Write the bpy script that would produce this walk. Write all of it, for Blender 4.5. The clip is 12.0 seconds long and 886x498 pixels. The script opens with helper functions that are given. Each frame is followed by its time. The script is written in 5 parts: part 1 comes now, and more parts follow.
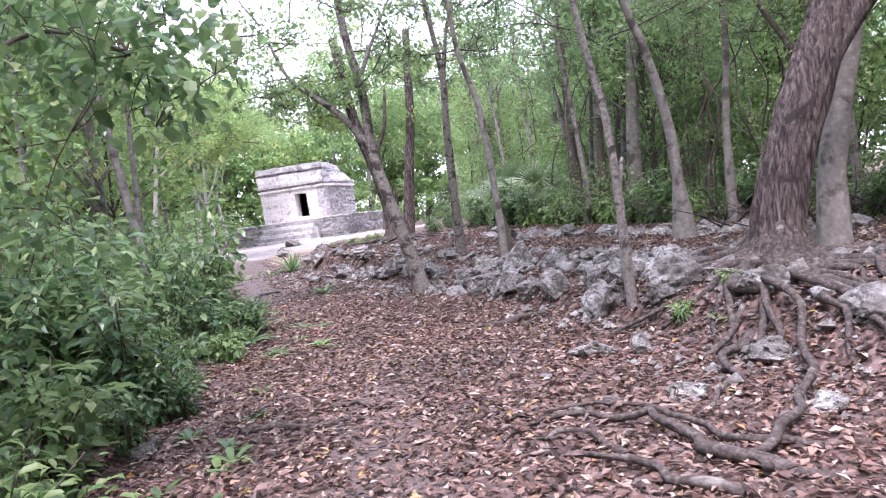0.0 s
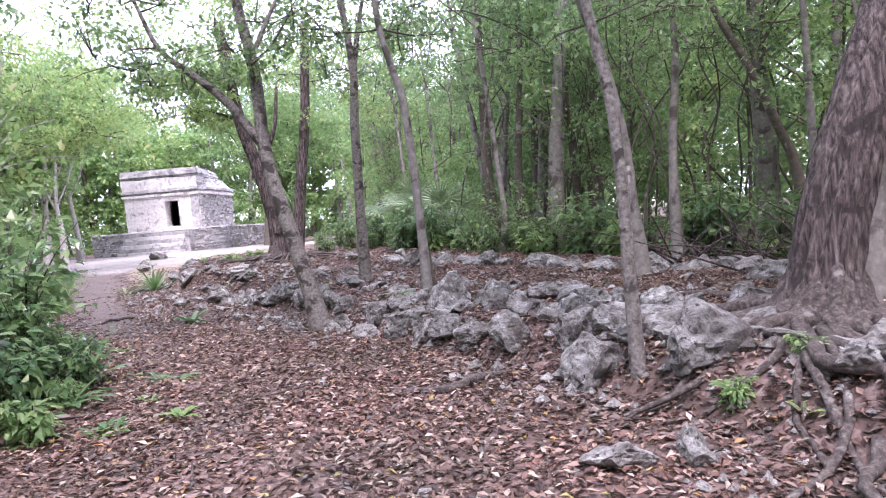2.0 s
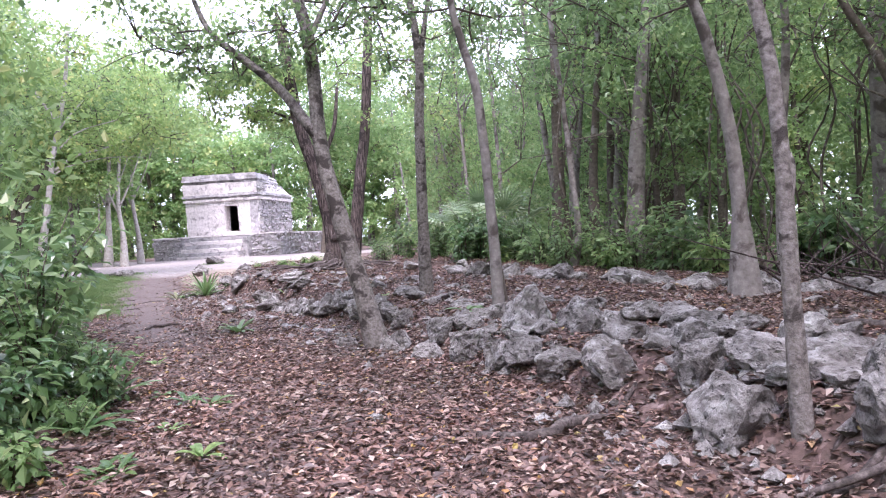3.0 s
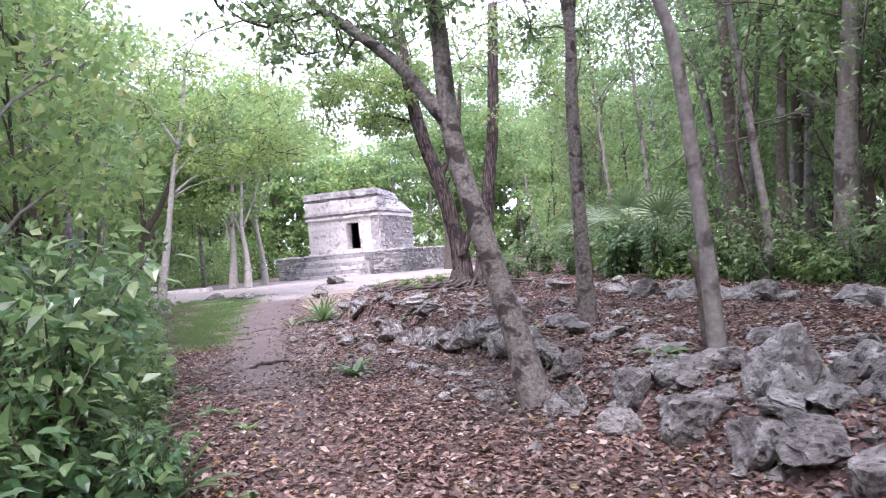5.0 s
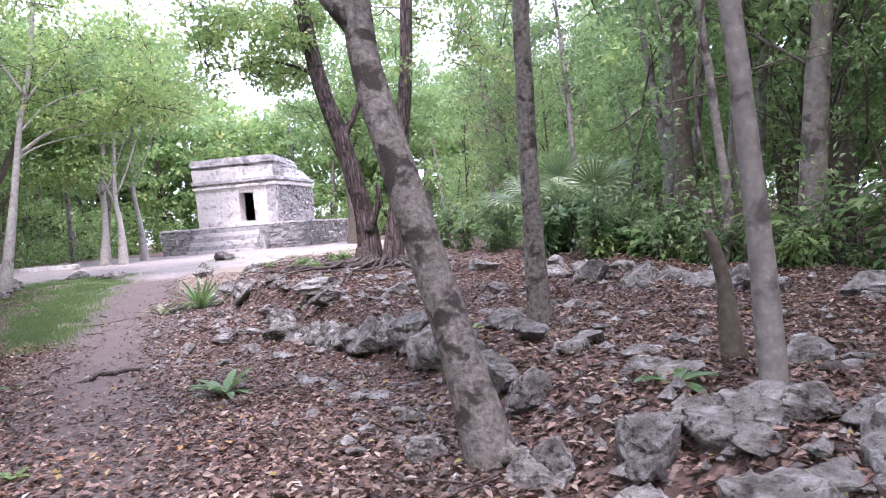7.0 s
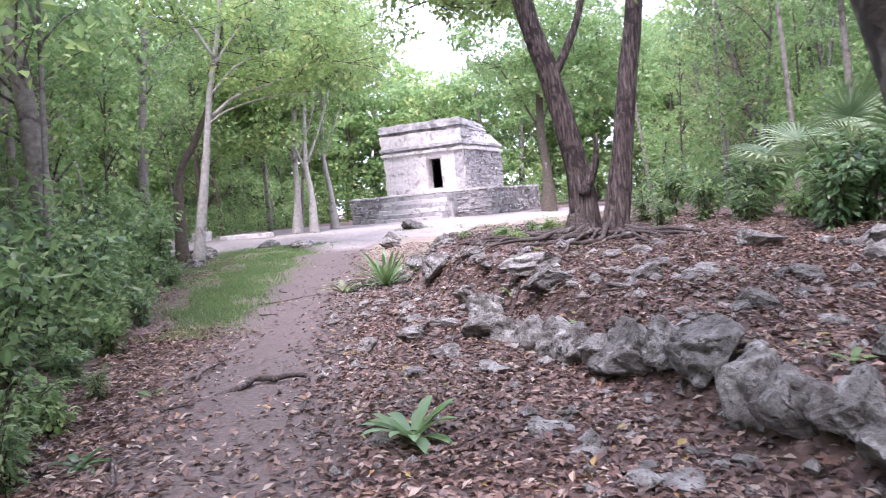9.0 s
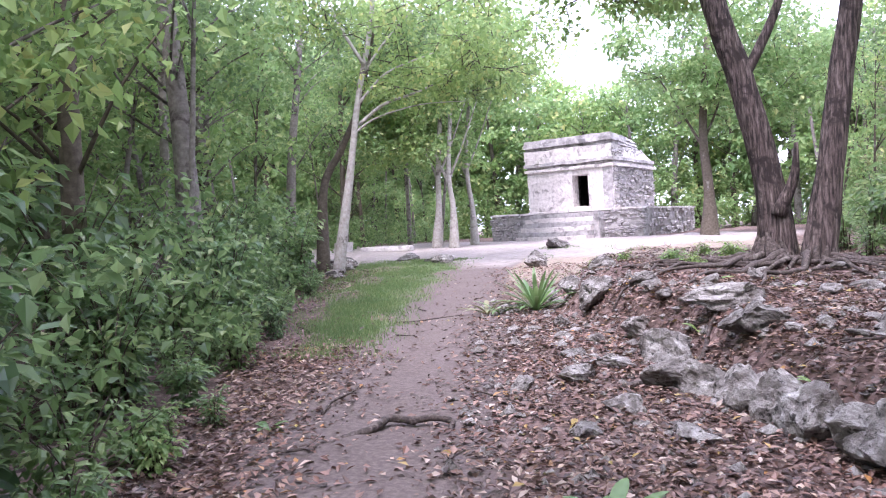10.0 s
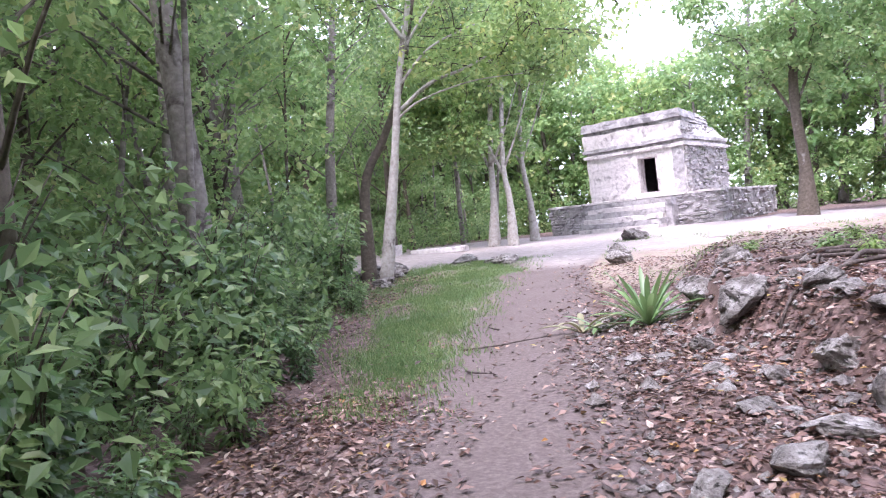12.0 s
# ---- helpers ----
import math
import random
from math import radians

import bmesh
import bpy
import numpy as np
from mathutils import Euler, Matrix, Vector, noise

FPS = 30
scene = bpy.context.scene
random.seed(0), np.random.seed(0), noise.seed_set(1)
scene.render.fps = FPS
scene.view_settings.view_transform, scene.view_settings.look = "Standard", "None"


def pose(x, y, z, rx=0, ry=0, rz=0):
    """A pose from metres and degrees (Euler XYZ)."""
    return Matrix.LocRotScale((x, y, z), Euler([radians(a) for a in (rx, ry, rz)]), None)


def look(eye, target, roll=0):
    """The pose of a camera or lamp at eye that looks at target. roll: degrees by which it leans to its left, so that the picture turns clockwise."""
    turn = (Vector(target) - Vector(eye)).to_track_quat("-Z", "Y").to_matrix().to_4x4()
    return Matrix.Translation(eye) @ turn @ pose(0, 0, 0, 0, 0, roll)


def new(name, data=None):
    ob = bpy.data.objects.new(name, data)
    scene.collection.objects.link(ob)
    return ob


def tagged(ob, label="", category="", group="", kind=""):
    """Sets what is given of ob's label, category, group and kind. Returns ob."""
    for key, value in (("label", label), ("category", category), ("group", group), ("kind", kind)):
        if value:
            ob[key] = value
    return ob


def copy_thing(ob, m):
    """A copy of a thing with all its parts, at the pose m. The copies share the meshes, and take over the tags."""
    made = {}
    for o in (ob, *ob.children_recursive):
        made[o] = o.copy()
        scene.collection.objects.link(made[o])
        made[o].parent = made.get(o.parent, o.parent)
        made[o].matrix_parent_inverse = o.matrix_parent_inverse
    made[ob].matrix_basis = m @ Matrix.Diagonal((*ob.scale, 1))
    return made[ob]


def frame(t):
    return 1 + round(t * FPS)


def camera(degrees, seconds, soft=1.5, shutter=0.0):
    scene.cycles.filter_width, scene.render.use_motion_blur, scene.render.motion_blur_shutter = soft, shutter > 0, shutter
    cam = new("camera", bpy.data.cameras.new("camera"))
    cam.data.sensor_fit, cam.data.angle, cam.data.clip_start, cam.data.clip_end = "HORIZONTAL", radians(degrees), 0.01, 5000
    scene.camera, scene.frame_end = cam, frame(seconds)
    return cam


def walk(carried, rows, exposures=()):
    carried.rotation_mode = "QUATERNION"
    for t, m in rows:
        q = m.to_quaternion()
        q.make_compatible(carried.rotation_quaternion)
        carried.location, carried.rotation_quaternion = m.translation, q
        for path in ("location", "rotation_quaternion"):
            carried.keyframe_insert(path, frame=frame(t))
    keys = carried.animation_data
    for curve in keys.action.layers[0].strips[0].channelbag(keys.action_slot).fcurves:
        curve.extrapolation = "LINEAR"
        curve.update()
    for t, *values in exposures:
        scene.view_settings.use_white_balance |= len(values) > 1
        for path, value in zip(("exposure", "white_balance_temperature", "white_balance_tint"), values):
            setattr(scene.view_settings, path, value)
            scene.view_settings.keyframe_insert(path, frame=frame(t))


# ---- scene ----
cam = camera(64.7, 12.0, soft=1.1, shutter=0.1)
PATH = [
    (0, (-0.055, 0.79, 1.289), (-0.053, 2.787, 1.178), -7.8),
    (0.5, (-0.209, 1.589, 1.255), (-0.19, 3.588, 1.187), -4.3),
    (1, (-0.323, 2.237, 1.255), (-0.203, 4.233, 1.2), -4.4),
    (1.5, (-0.455, 2.823, 1.265), (-0.46, 4.822, 1.212), -4.4),
    (2, (-0.47, 3.513, 1.312), (-0.124, 5.481, 1.222), -4.7),
    (2.5, (-0.454, 4.325, 1.262), (-0.233, 6.312, 1.221), -3.6),
    (2.7, (-0.462, 4.569, 1.22), (-0.275, 6.56, 1.176), -3.2),
    (4.3, (-0.688, 6.648, 1.234), (-0.448, 8.634, 1.196), -4.1),
    (4.5, (-0.727, 6.942, 1.222), (-0.48, 8.926, 1.178), -3.1),
    (5, (-0.848, 7.663, 1.295), (-0.993, 9.658, 1.312), -5.0),
    (5.5, (-1.078, 8.462, 1.363), (-1.257, 10.454, 1.407), -8.3),
    (6, (-1.134, 9.157, 1.328), (-1.523, 11.119, 1.335), -7.0),
    (6.5, (-1.068, 9.71, 1.304), (-0.98, 11.706, 1.218), -5.4),
    (7, (-1.05, 10.27, 1.33), (-0.927, 12.265, 1.247), -4.6),
    (8.8, (-1.689, 13.04, 1.24), (-1.99, 15.013, 1.112), -6.0),
    (9, (-1.801, 13.269, 1.243), (-2.197, 15.225, 1.116), -5.0),
    (9.5, (-2.104, 13.934, 1.212), (-2.887, 15.774, 1.164), -1.3),
    (10, (-2.439, 14.499, 1.196), (-3.2, 16.348, 1.147), -2.9),
    (10.5, (-2.751, 15.174, 1.205), (-3.482, 17.035, 1.172), -4.4),
    (11, (-3.14, 15.817, 1.19), (-3.871, 17.678, 1.146), -4.6),
    (11.5, (-3.411, 16.394, 1.164), (-4.162, 18.247, 1.123), -4.5),
    (12, (-3.819, 16.987, 1.188), (-4.709, 18.778, 1.147), -6.0),
]
walk(cam, [(t, look(eye, target, roll)) for t, eye, target, roll in PATH],
     [(t, stops, 5980.0, 29.5) for t, stops in ((0.0, 1.84), (2.5, 1.80), (5.0, 1.72), (7.0, 1.74), (9.5, 1.83), (12.0, 1.90))])

# ---- world, sun ----
SUN_ELEV, SUN_AZ = 64.0, 178.0      # degrees above the horizon, clockwise from +y
world = bpy.data.worlds.new("overcast_sky")
scene.world = world
world.use_nodes = True
wn, wl = world.node_tree.nodes, world.node_tree.links
wn.clear()
sky = wn.new("ShaderNodeTexSky")
sky.sky_type, sky.sun_disc = "NISHITA", False
sky.sun_elevation, sky.sun_rotation = radians(SUN_ELEV), radians(SUN_AZ)
sky.dust_density, sky.air_density = 4.0, 1.0
veil = wn.new("ShaderNodeMix")
veil.data_type = "RGBA"
veil.inputs[0].default_value = 0.7
veil.inputs[7].default_value = (8.7, 9.3, 10.8, 1)
bg, wout = wn.new("ShaderNodeBackground"), wn.new("ShaderNodeOutputWorld")
bg.inputs[1].default_value = 0.15
wl.new(sky.outputs[0], veil.inputs[6])
wl.new(veil.outputs[2], bg.inputs[0])
wl.new(bg.outputs[0], wout.inputs[0])
sun = new("sun", bpy.data.lights.new("sun", "SUN"))
sun.data.energy, sun.data.angle, sun.data.color = 1.6, radians(14), (1.0, 0.97, 0.93)
a, e = radians(SUN_AZ), radians(SUN_ELEV)
sun.matrix_world = look((0, 0, 30), (-math.sin(a) * math.cos(e), -math.cos(a) * math.cos(e), 30 - math.sin(e)))

# ---- materials ----


def material(name, rough=0.8):
    m = bpy.data.materials.new(name)
    m.use_nodes = True
    b = m.node_tree.nodes["Principled BSDF"]
    b.inputs["Roughness"].default_value = rough
    return m, m.node_tree.nodes, m.node_tree.links, b


def ramp(nodes, links, fac, stops):
    r = nodes.new("ShaderNodeValToRGB")
    while len(r.color_ramp.elements) < len(stops):
        r.color_ramp.elements.new(0.5)
    for el, (p, c) in zip(r.color_ramp.elements, stops):
        el.position, el.color = p, (*c, 1)
    links.new(fac, r.inputs[0])
    return r.outputs[0]


def noise_of(nodes, links, co, scale, detail=5, rough=0.6, dist=0.0):
    n = nodes.new("ShaderNodeTexNoise")
    n.inputs["Scale"].default_value, n.inputs["Detail"].default_value = scale, detail
    n.inputs["Roughness"].default_value, n.inputs["Distortion"].default_value = rough, dist
    if co is not None:
        links.new(co, n.inputs["Vector"])
    return n.outputs[0]


def mix_of(nodes, links, fac, a, b, blend="MIX"):
    n = nodes.new("ShaderNodeMix")
    n.data_type, n.blend_type = "RGBA", blend
    for k, v in ((0, fac), (6, a), (7, b)):
        if isinstance(v, (int, float)):
            n.inputs[k].default_value = v
        elif isinstance(v, tuple):
            n.inputs[k].default_value = (*v, 1)
        else:
            links.new(v, n.inputs[k])
    return n.outputs[2]


def bump_of(nodes, links, b, height, strength, distance):
    n = nodes.new("ShaderNodeBump")
    n.inputs["Strength"].default_value, n.inputs["Distance"].default_value = strength, distance
    links.new(height, n.inputs["Height"])
    links.new(n.outputs[0], b.inputs["Normal"])


def rough_surface(name, stops, scale, patch=None, patch_scale=3.0, patch_at=(0.52, 0.62), bump=0.6, dist=0.02, rough=0.9, stretch=None, random_tint=0.0, placed=False):
    """Mottled matt surface: a ramp over fine noise, and patches of a second colour with their own edge."""
    m, nd, ln, b = material(name, rough)
    tc = nd.new("ShaderNodeTexCoord")
    plain = nd.new("ShaderNodeNewGeometry").outputs["Position"] if placed else tc.outputs["Object"]
    co = plain
    if stretch:
        mp = nd.new("ShaderNodeMapping")
        mp.inputs["Scale"].default_value = stretch
        ln.new(co, mp.inputs["Vector"])
        co = mp.outputs[0]
    fine = noise_of(nd, ln, co, scale, 8, 0.65)
    col = ramp(nd, ln, fine, stops)
    if patch:
        pn = noise_of(nd, ln, plain, patch_scale, 6, 0.6, 0.4)
        fac = ramp(nd, ln, pn, [(patch_at[0], (0, 0, 0)), (patch_at[1], (1, 1, 1))])
        col = mix_of(nd, ln, fac, col, patch)
    if random_tint:
        oi = nd.new("ShaderNodeObjectInfo")
        tint = ramp(nd, ln, oi.outputs["Random"], [(0, (1 - random_tint,) * 3), (1, (1, 1, 1))])
        col = mix_of(nd, ln, 1.0, col, tint, "MULTIPLY")
    ln.new(col, b.inputs["Base Color"])
    bump_of(nd, ln, b, fine, bump, dist)
    return m


def leaf_material(name, stops, rough=0.45, glow=0.35, through_tint=(0.40, 0.57, 0.25)):
    """Leaves: each its own shade, with light passing through the blade."""
    m, nd, ln, b = material(name, rough)
    geo = nd.new("ShaderNodeNewGeometry")
    col = ramp(nd, ln, geo.outputs["Random Per Island"], stops)
    tc = nd.new("ShaderNodeTexCoord")
    big = noise_of(nd, ln, tc.outputs["Object"], 0.7, 2)
    shade = ramp(nd, ln, big, [(0.3, (0.72, 0.78, 0.7)), (0.7, (1.15, 1.1, 1.0))])
    col = mix_of(nd, ln, 1.0, col, shade, "MULTIPLY")
    oi = nd.new("ShaderNodeObjectInfo")
    own = ramp(nd, ln, oi.outputs["Random"], [(0.0, (0.8, 0.85, 0.85)), (0.5, (1, 1, 1)), (1.0, (1.18, 1.08, 0.85))])
    col = mix_of(nd, ln, 1.0, col, own, "MULTIPLY")
    ln.new(col, b.inputs["Base Color"])
    b.inputs["Specular IOR Level"].default_value = 0.6
    tr = nd.new("ShaderNodeBsdfTranslucent")
    ln.new(mix_of(nd, ln, 0.55, col, through_tint), tr.inputs[0])
    ms = nd.new("ShaderNodeMixShader")
    ms.inputs[0].default_value = glow
    ln.new(b.outputs[0], ms.inputs[1])
    ln.new(tr.outputs[0], ms.inputs[2])
    ln.new(ms.outputs[0], nd["Material Output"].inputs[0])
    return m


GREEN = [(0.0, (0.031, 0.076, 0.031)), (0.35, (0.078, 0.156, 0.060)), (0.7, (0.151, 0.248, 0.108)), (0.92, (0.238, 0.333, 0.169)), (1.0, (0.373, 0.423, 0.256))]
DEEP = [(0.0, (0.018, 0.051, 0.027)), (0.4, (0.062, 0.141, 0.061)), (0.8, (0.134, 0.237, 0.108)), (1.0, (0.311, 0.384, 0.205))]
# BRIGHT: greens raised so that sunlight on the foliage is part of the colour
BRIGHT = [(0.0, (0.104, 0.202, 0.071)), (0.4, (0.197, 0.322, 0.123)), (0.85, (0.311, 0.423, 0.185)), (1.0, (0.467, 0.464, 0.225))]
M_LEAF = leaf_material("canopy_leaf", GREEN, 0.42, 0.46)
M_LEAF_DEEP = leaf_material("glossy_shrub_leaf", DEEP, 0.3, 0.42)
M_LEAF_BRIGHT = leaf_material("leaf_lightened_as_sunlit", BRIGHT, 0.45, 0.5)
M_DRYLEAF = leaf_material("dry_twiggy_leaf", [(0.0, (0.09, 0.10, 0.05)), (0.5, (0.17, 0.18, 0.09)), (0.8, (0.25, 0.22, 0.13)), (1.0, (0.36, 0.30, 0.16))], 0.6, 0.3)
M_GRASS = leaf_material("grass_blade", [(0.0, (0.075, 0.15, 0.055)), (0.6, (0.13, 0.22, 0.085)), (1.0, (0.30, 0.33, 0.18))], 0.6, 0.35)
M_PALM = leaf_material("palm_blade", [(0.0, (0.06, 0.14, 0.05)), (0.6, (0.12, 0.22, 0.08)), (1.0, (0.25, 0.33, 0.16))], 0.4, 0.25)
M_PALM_PALE = leaf_material("pale_frond", [(0.0, (0.14, 0.22, 0.13)), (0.6, (0.25, 0.33, 0.22)), (1.0, (0.42, 0.48, 0.36))], 0.35, 0.2)
M_PALM_DEAD = leaf_material("withered_blade", [(0.0, (0.12, 0.13, 0.08)), (1.0, (0.32, 0.31, 0.22))], 0.6, 0.15, (0.3, 0.3, 0.15))
M_LITTER = leaf_material("fallen_leaf", [(0.0, (0.035, 0.02, 0.018)), (0.35, (0.105, 0.053, 0.044)), (0.65, (0.195, 0.106, 0.088)), (0.88, (0.31, 0.20, 0.172)),
                                         (0.965, (0.46, 0.37, 0.34)), (0.985, (0.36, 0.17, 0.055)), (1.0, (0.32, 0.27, 0.09))], 0.5, 0.08, (0.4, 0.27, 0.2))
M_BARK_MOTTLED = rough_surface("mottled_bark", [(0.32, (0.07, 0.058, 0.05)), (0.46, (0.16, 0.138, 0.122)), (0.6, (0.24, 0.215, 0.195)), (0.75, (0.36, 0.335, 0.31))], 24, (0.048, 0.038, 0.032), 4.4, (0.53, 0.6), 0.9, 0.02)
M_BARK_PALE = rough_surface("pale_bark", [(0.3, (0.13, 0.113, 0.10)), (0.55, (0.23, 0.205, 0.185)), (0.8, (0.37, 0.345, 0.32))], 10, (0.075, 0.06, 0.052), 3.0, (0.52, 0.62), 0.5, 0.015)
M_BARK_WHITE = rough_surface("whitish_bark", [(0.3, (0.27, 0.24, 0.215)), (0.55, (0.42, 0.39, 0.36)), (0.8, (0.56, 0.53, 0.50))], 9, (0.14, 0.12, 0.105), 2.6, (0.56, 0.66), 0.5, 0.015)
M_BARK_RED = rough_surface("fibrous_red_bark", [(0.36, (0.012, 0.009, 0.008)), (0.46, (0.06, 0.042, 0.038)), (0.56, (0.14, 0.104, 0.094)), (0.74, (0.30, 0.25, 0.23))], 26, (0.035, 0.024, 0.022), 3.4, (0.54, 0.62), 1.0, 0.05, stretch=(1, 1, 0.09))
M_BARK_DARK = rough_surface("forest_bark", [(0.3, (0.07, 0.055, 0.042)), (0.6, (0.16, 0.13, 0.10)), (0.85, (0.27, 0.23, 0.19))], 12, (0.30, 0.28, 0.25), 2.5, (0.6, 0.66), 0.6, 0.02, random_tint=0.4)
M_ROOT = rough_surface("root_bark", [(0.34, (0.022, 0.016, 0.014)), (0.52, (0.075, 0.057, 0.05)), (0.75, (0.20, 0.168, 0.152))], 24, (0.26, 0.23, 0.21), 4.0, (0.62, 0.72), bump=0.8, dist=0.015)


def pitted_stone(name, stops, scale, patch, patch_scale, pit_scale, tint):
    """Karst limestone: mottled, with stains and many small dark pits."""
    m, nd, ln, b = material(name, 0.92)
    co = nd.new("ShaderNodeNewGeometry").outputs["Position"]
    mid, fine = noise_of(nd, ln, co, scale, 9, 0.72, 0.3), noise_of(nd, ln, co, scale * 4, 6, 0.7)
    col = ramp(nd, ln, mid, stops)
    col = mix_of(nd, ln, ramp(nd, ln, noise_of(nd, ln, co, patch_scale, 6, 0.65, 0.6), [(0.53, (0, 0, 0)), (0.63, (1, 1, 1))]), col, patch)
    col = mix_of(nd, ln, ramp(nd, ln, noise_of(nd, ln, co, pit_scale, 5, 0.65), [(0.57, (0, 0, 0)), (0.66, (1, 1, 1))]), col, (0.05, 0.045, 0.042))
    col = mix_of(nd, ln, 0.5, col, ramp(nd, ln, fine, [(0.3, (0.45, 0.45, 0.45)), (0.7, (1.3, 1.3, 1.3))]), "MULTIPLY")
    oi = nd.new("ShaderNodeObjectInfo")
    col = mix_of(nd, ln, 1.0, col, ramp(nd, ln, oi.outputs["Random"], [(0, (1 - tint,) * 3), (1, (1, 1, 1))]), "MULTIPLY")
    ln.new(col, b.inputs["Base Color"])
    bump_of(nd, ln, b, fine, 1.0, 0.05)
    return m


M_ROCK = pitted_stone("weathered_limestone", [(0.28, (0.085, 0.073, 0.065)), (0.40, (0.20, 0.18, 0.166)), (0.53, (0.35, 0.325, 0.305)), (0.66, (0.56, 0.54, 0.52))], 5, (0.12, 0.10, 0.088), 1.9, 18, 0.35)
M_MASONRY = rough_surface("temple_masonry", [(0.3, (0.25, 0.23, 0.232)), (0.5, (0.43, 0.405, 0.405)), (0.75, (0.63, 0.60, 0.595))], 4.5, (0.19, 0.18, 0.185), 1.6, (0.52, 0.64), 0.8, 0.04, random_tint=0.25)
M_PLASTER = rough_surface("old_lime_plaster", [(0.3, (0.43, 0.39, 0.38)), (0.5, (0.63, 0.58, 0.565)), (0.75, (0.76, 0.715, 0.695))], 6.0, (0.31, 0.285, 0.28), 2.3, (0.55, 0.66), 0.7, 0.03)
M_DARKSTONE = rough_surface("dark_inner_wall", [(0.3, (0.05, 0.045, 0.042)), (0.7, (0.12, 0.11, 0.10))], 4)

# ---- plan: lines along the walk ----


def along(y, ys, xs):
    return np.interp(y, ys, xs)


def path_x(y):
    return along(y, [-5, 0, 4, 8, 12, 16, 19, 20.4, 27, 32, 37, 44], [0.1, -0.1, -0.4, -0.9, -1.9, -3.6, -4.95, -5.35, -7.45, -8.7, -9.5, -10.5])


def rock_x(y):
    return along(y, [-5, 5, 8, 10.5, 13.6, 14.7, 19, 21, 22.7, 26, 30, 40], [4.0, 3.0, 2.2, 1.5, 0.4, -0.1, -1.5, -2.4, -3.2, -5.1, -5.6, -5.0])


def bush_x(y):
    return along(y, [-6, 5.7, 10.5, 13.6, 17.3, 20, 22, 25, 30, 34], [-2.1, -2.35, -2.6, -3.5, -5.5, -6.7, -7.9, -9.6, -12.2, -15.5])


def smooth(a, b, v):
    t = np.clip((v - a) / (b - a), 0, 1)
    return t * t * (3 - 2 * t)


def tufts(x, y):
    """Patches in the grass, 0 to 1."""
    v = np.sin(2.9 * x + 0.8 * y) + np.sin(1.9 * y - 1.3 * x + 2.0) + 0.7 * np.sin(5.3 * x + 4.1 * y + 1.0) + 0.5 * np.sin(9.1 * y - 7.7 * x)
    return smooth(-1.5, 0.9, v)


def ground_z(x, y):
    x, y = np.asarray(x, float), np.asarray(y, float)
    z = along(y, [0, 20, 26, 38, 46], [-0.33, -0.36, -0.2, 0.42, 0.5])
    rise = smooth(-0.15, 0.55, x - rock_x(y))
    h = along(y, [3, 8, 14, 20, 26, 32, 38], [0.35, 0.45, 0.42, 0.5, 0.62, 0.35, 0.05])
    z = z + rise * h + 0.10 * smooth(0, 1.5, bush_x(y) - x)
    wave = 0.020 * np.sin(2.3 * x + 1.1 * y) + 0.016 * np.sin(3.9 * y - 2.7 * x + 1.0) + 0.011 * np.sin(7.1 * x + 5.3 * y)
    return z + wave * (0.6 + rise)


# ---- mesh helpers ----


def mesh_of(name, verts, faces, mat, smoothed=True):
    me = bpy.data.meshes.new(name)
    me.from_pydata(verts, [], faces)
    me.materials.append(mat)
    if smoothed:
        me.shade_smooth()
    return me


def part(name, me, parent, label=""):
    ob = new(name, me)
    ob.parent = parent
    return tagged(ob, label)


def thing(name, at, label, category, group="", kind=""):
    ob = new(name)
    ob.location = at
    ob.empty_display_size = 0.2
    return tagged(ob, label, category, group, kind)


def merge(pieces):
    vs, fs, k = [], [], 0
    for v, f in pieces:
        vs.extend(map(tuple, v))
        fs.extend([tuple(i + k for i in q) for q in f])
        k += len(v)
    return vs, fs


def spline(pts, sub):
    p = np.array(pts, float)
    p = np.vstack([2 * p[0] - p[1], p, 2 * p[-1] - p[-2]])
    out = []
    for i in range(1, len(p) - 2):
        for k in range(sub):
            t = k / sub
            out.append(0.5 * (2 * p[i] + (p[i + 1] - p[i - 1]) * t + (2 * p[i - 1] - 5 * p[i] + 4 * p[i + 1] - p[i + 2]) * t * t
                              + (3 * p[i] - p[i - 1] - 3 * p[i + 1] + p[i + 2]) * t ** 3))
    out.append(p[-2])
    return np.array(out)


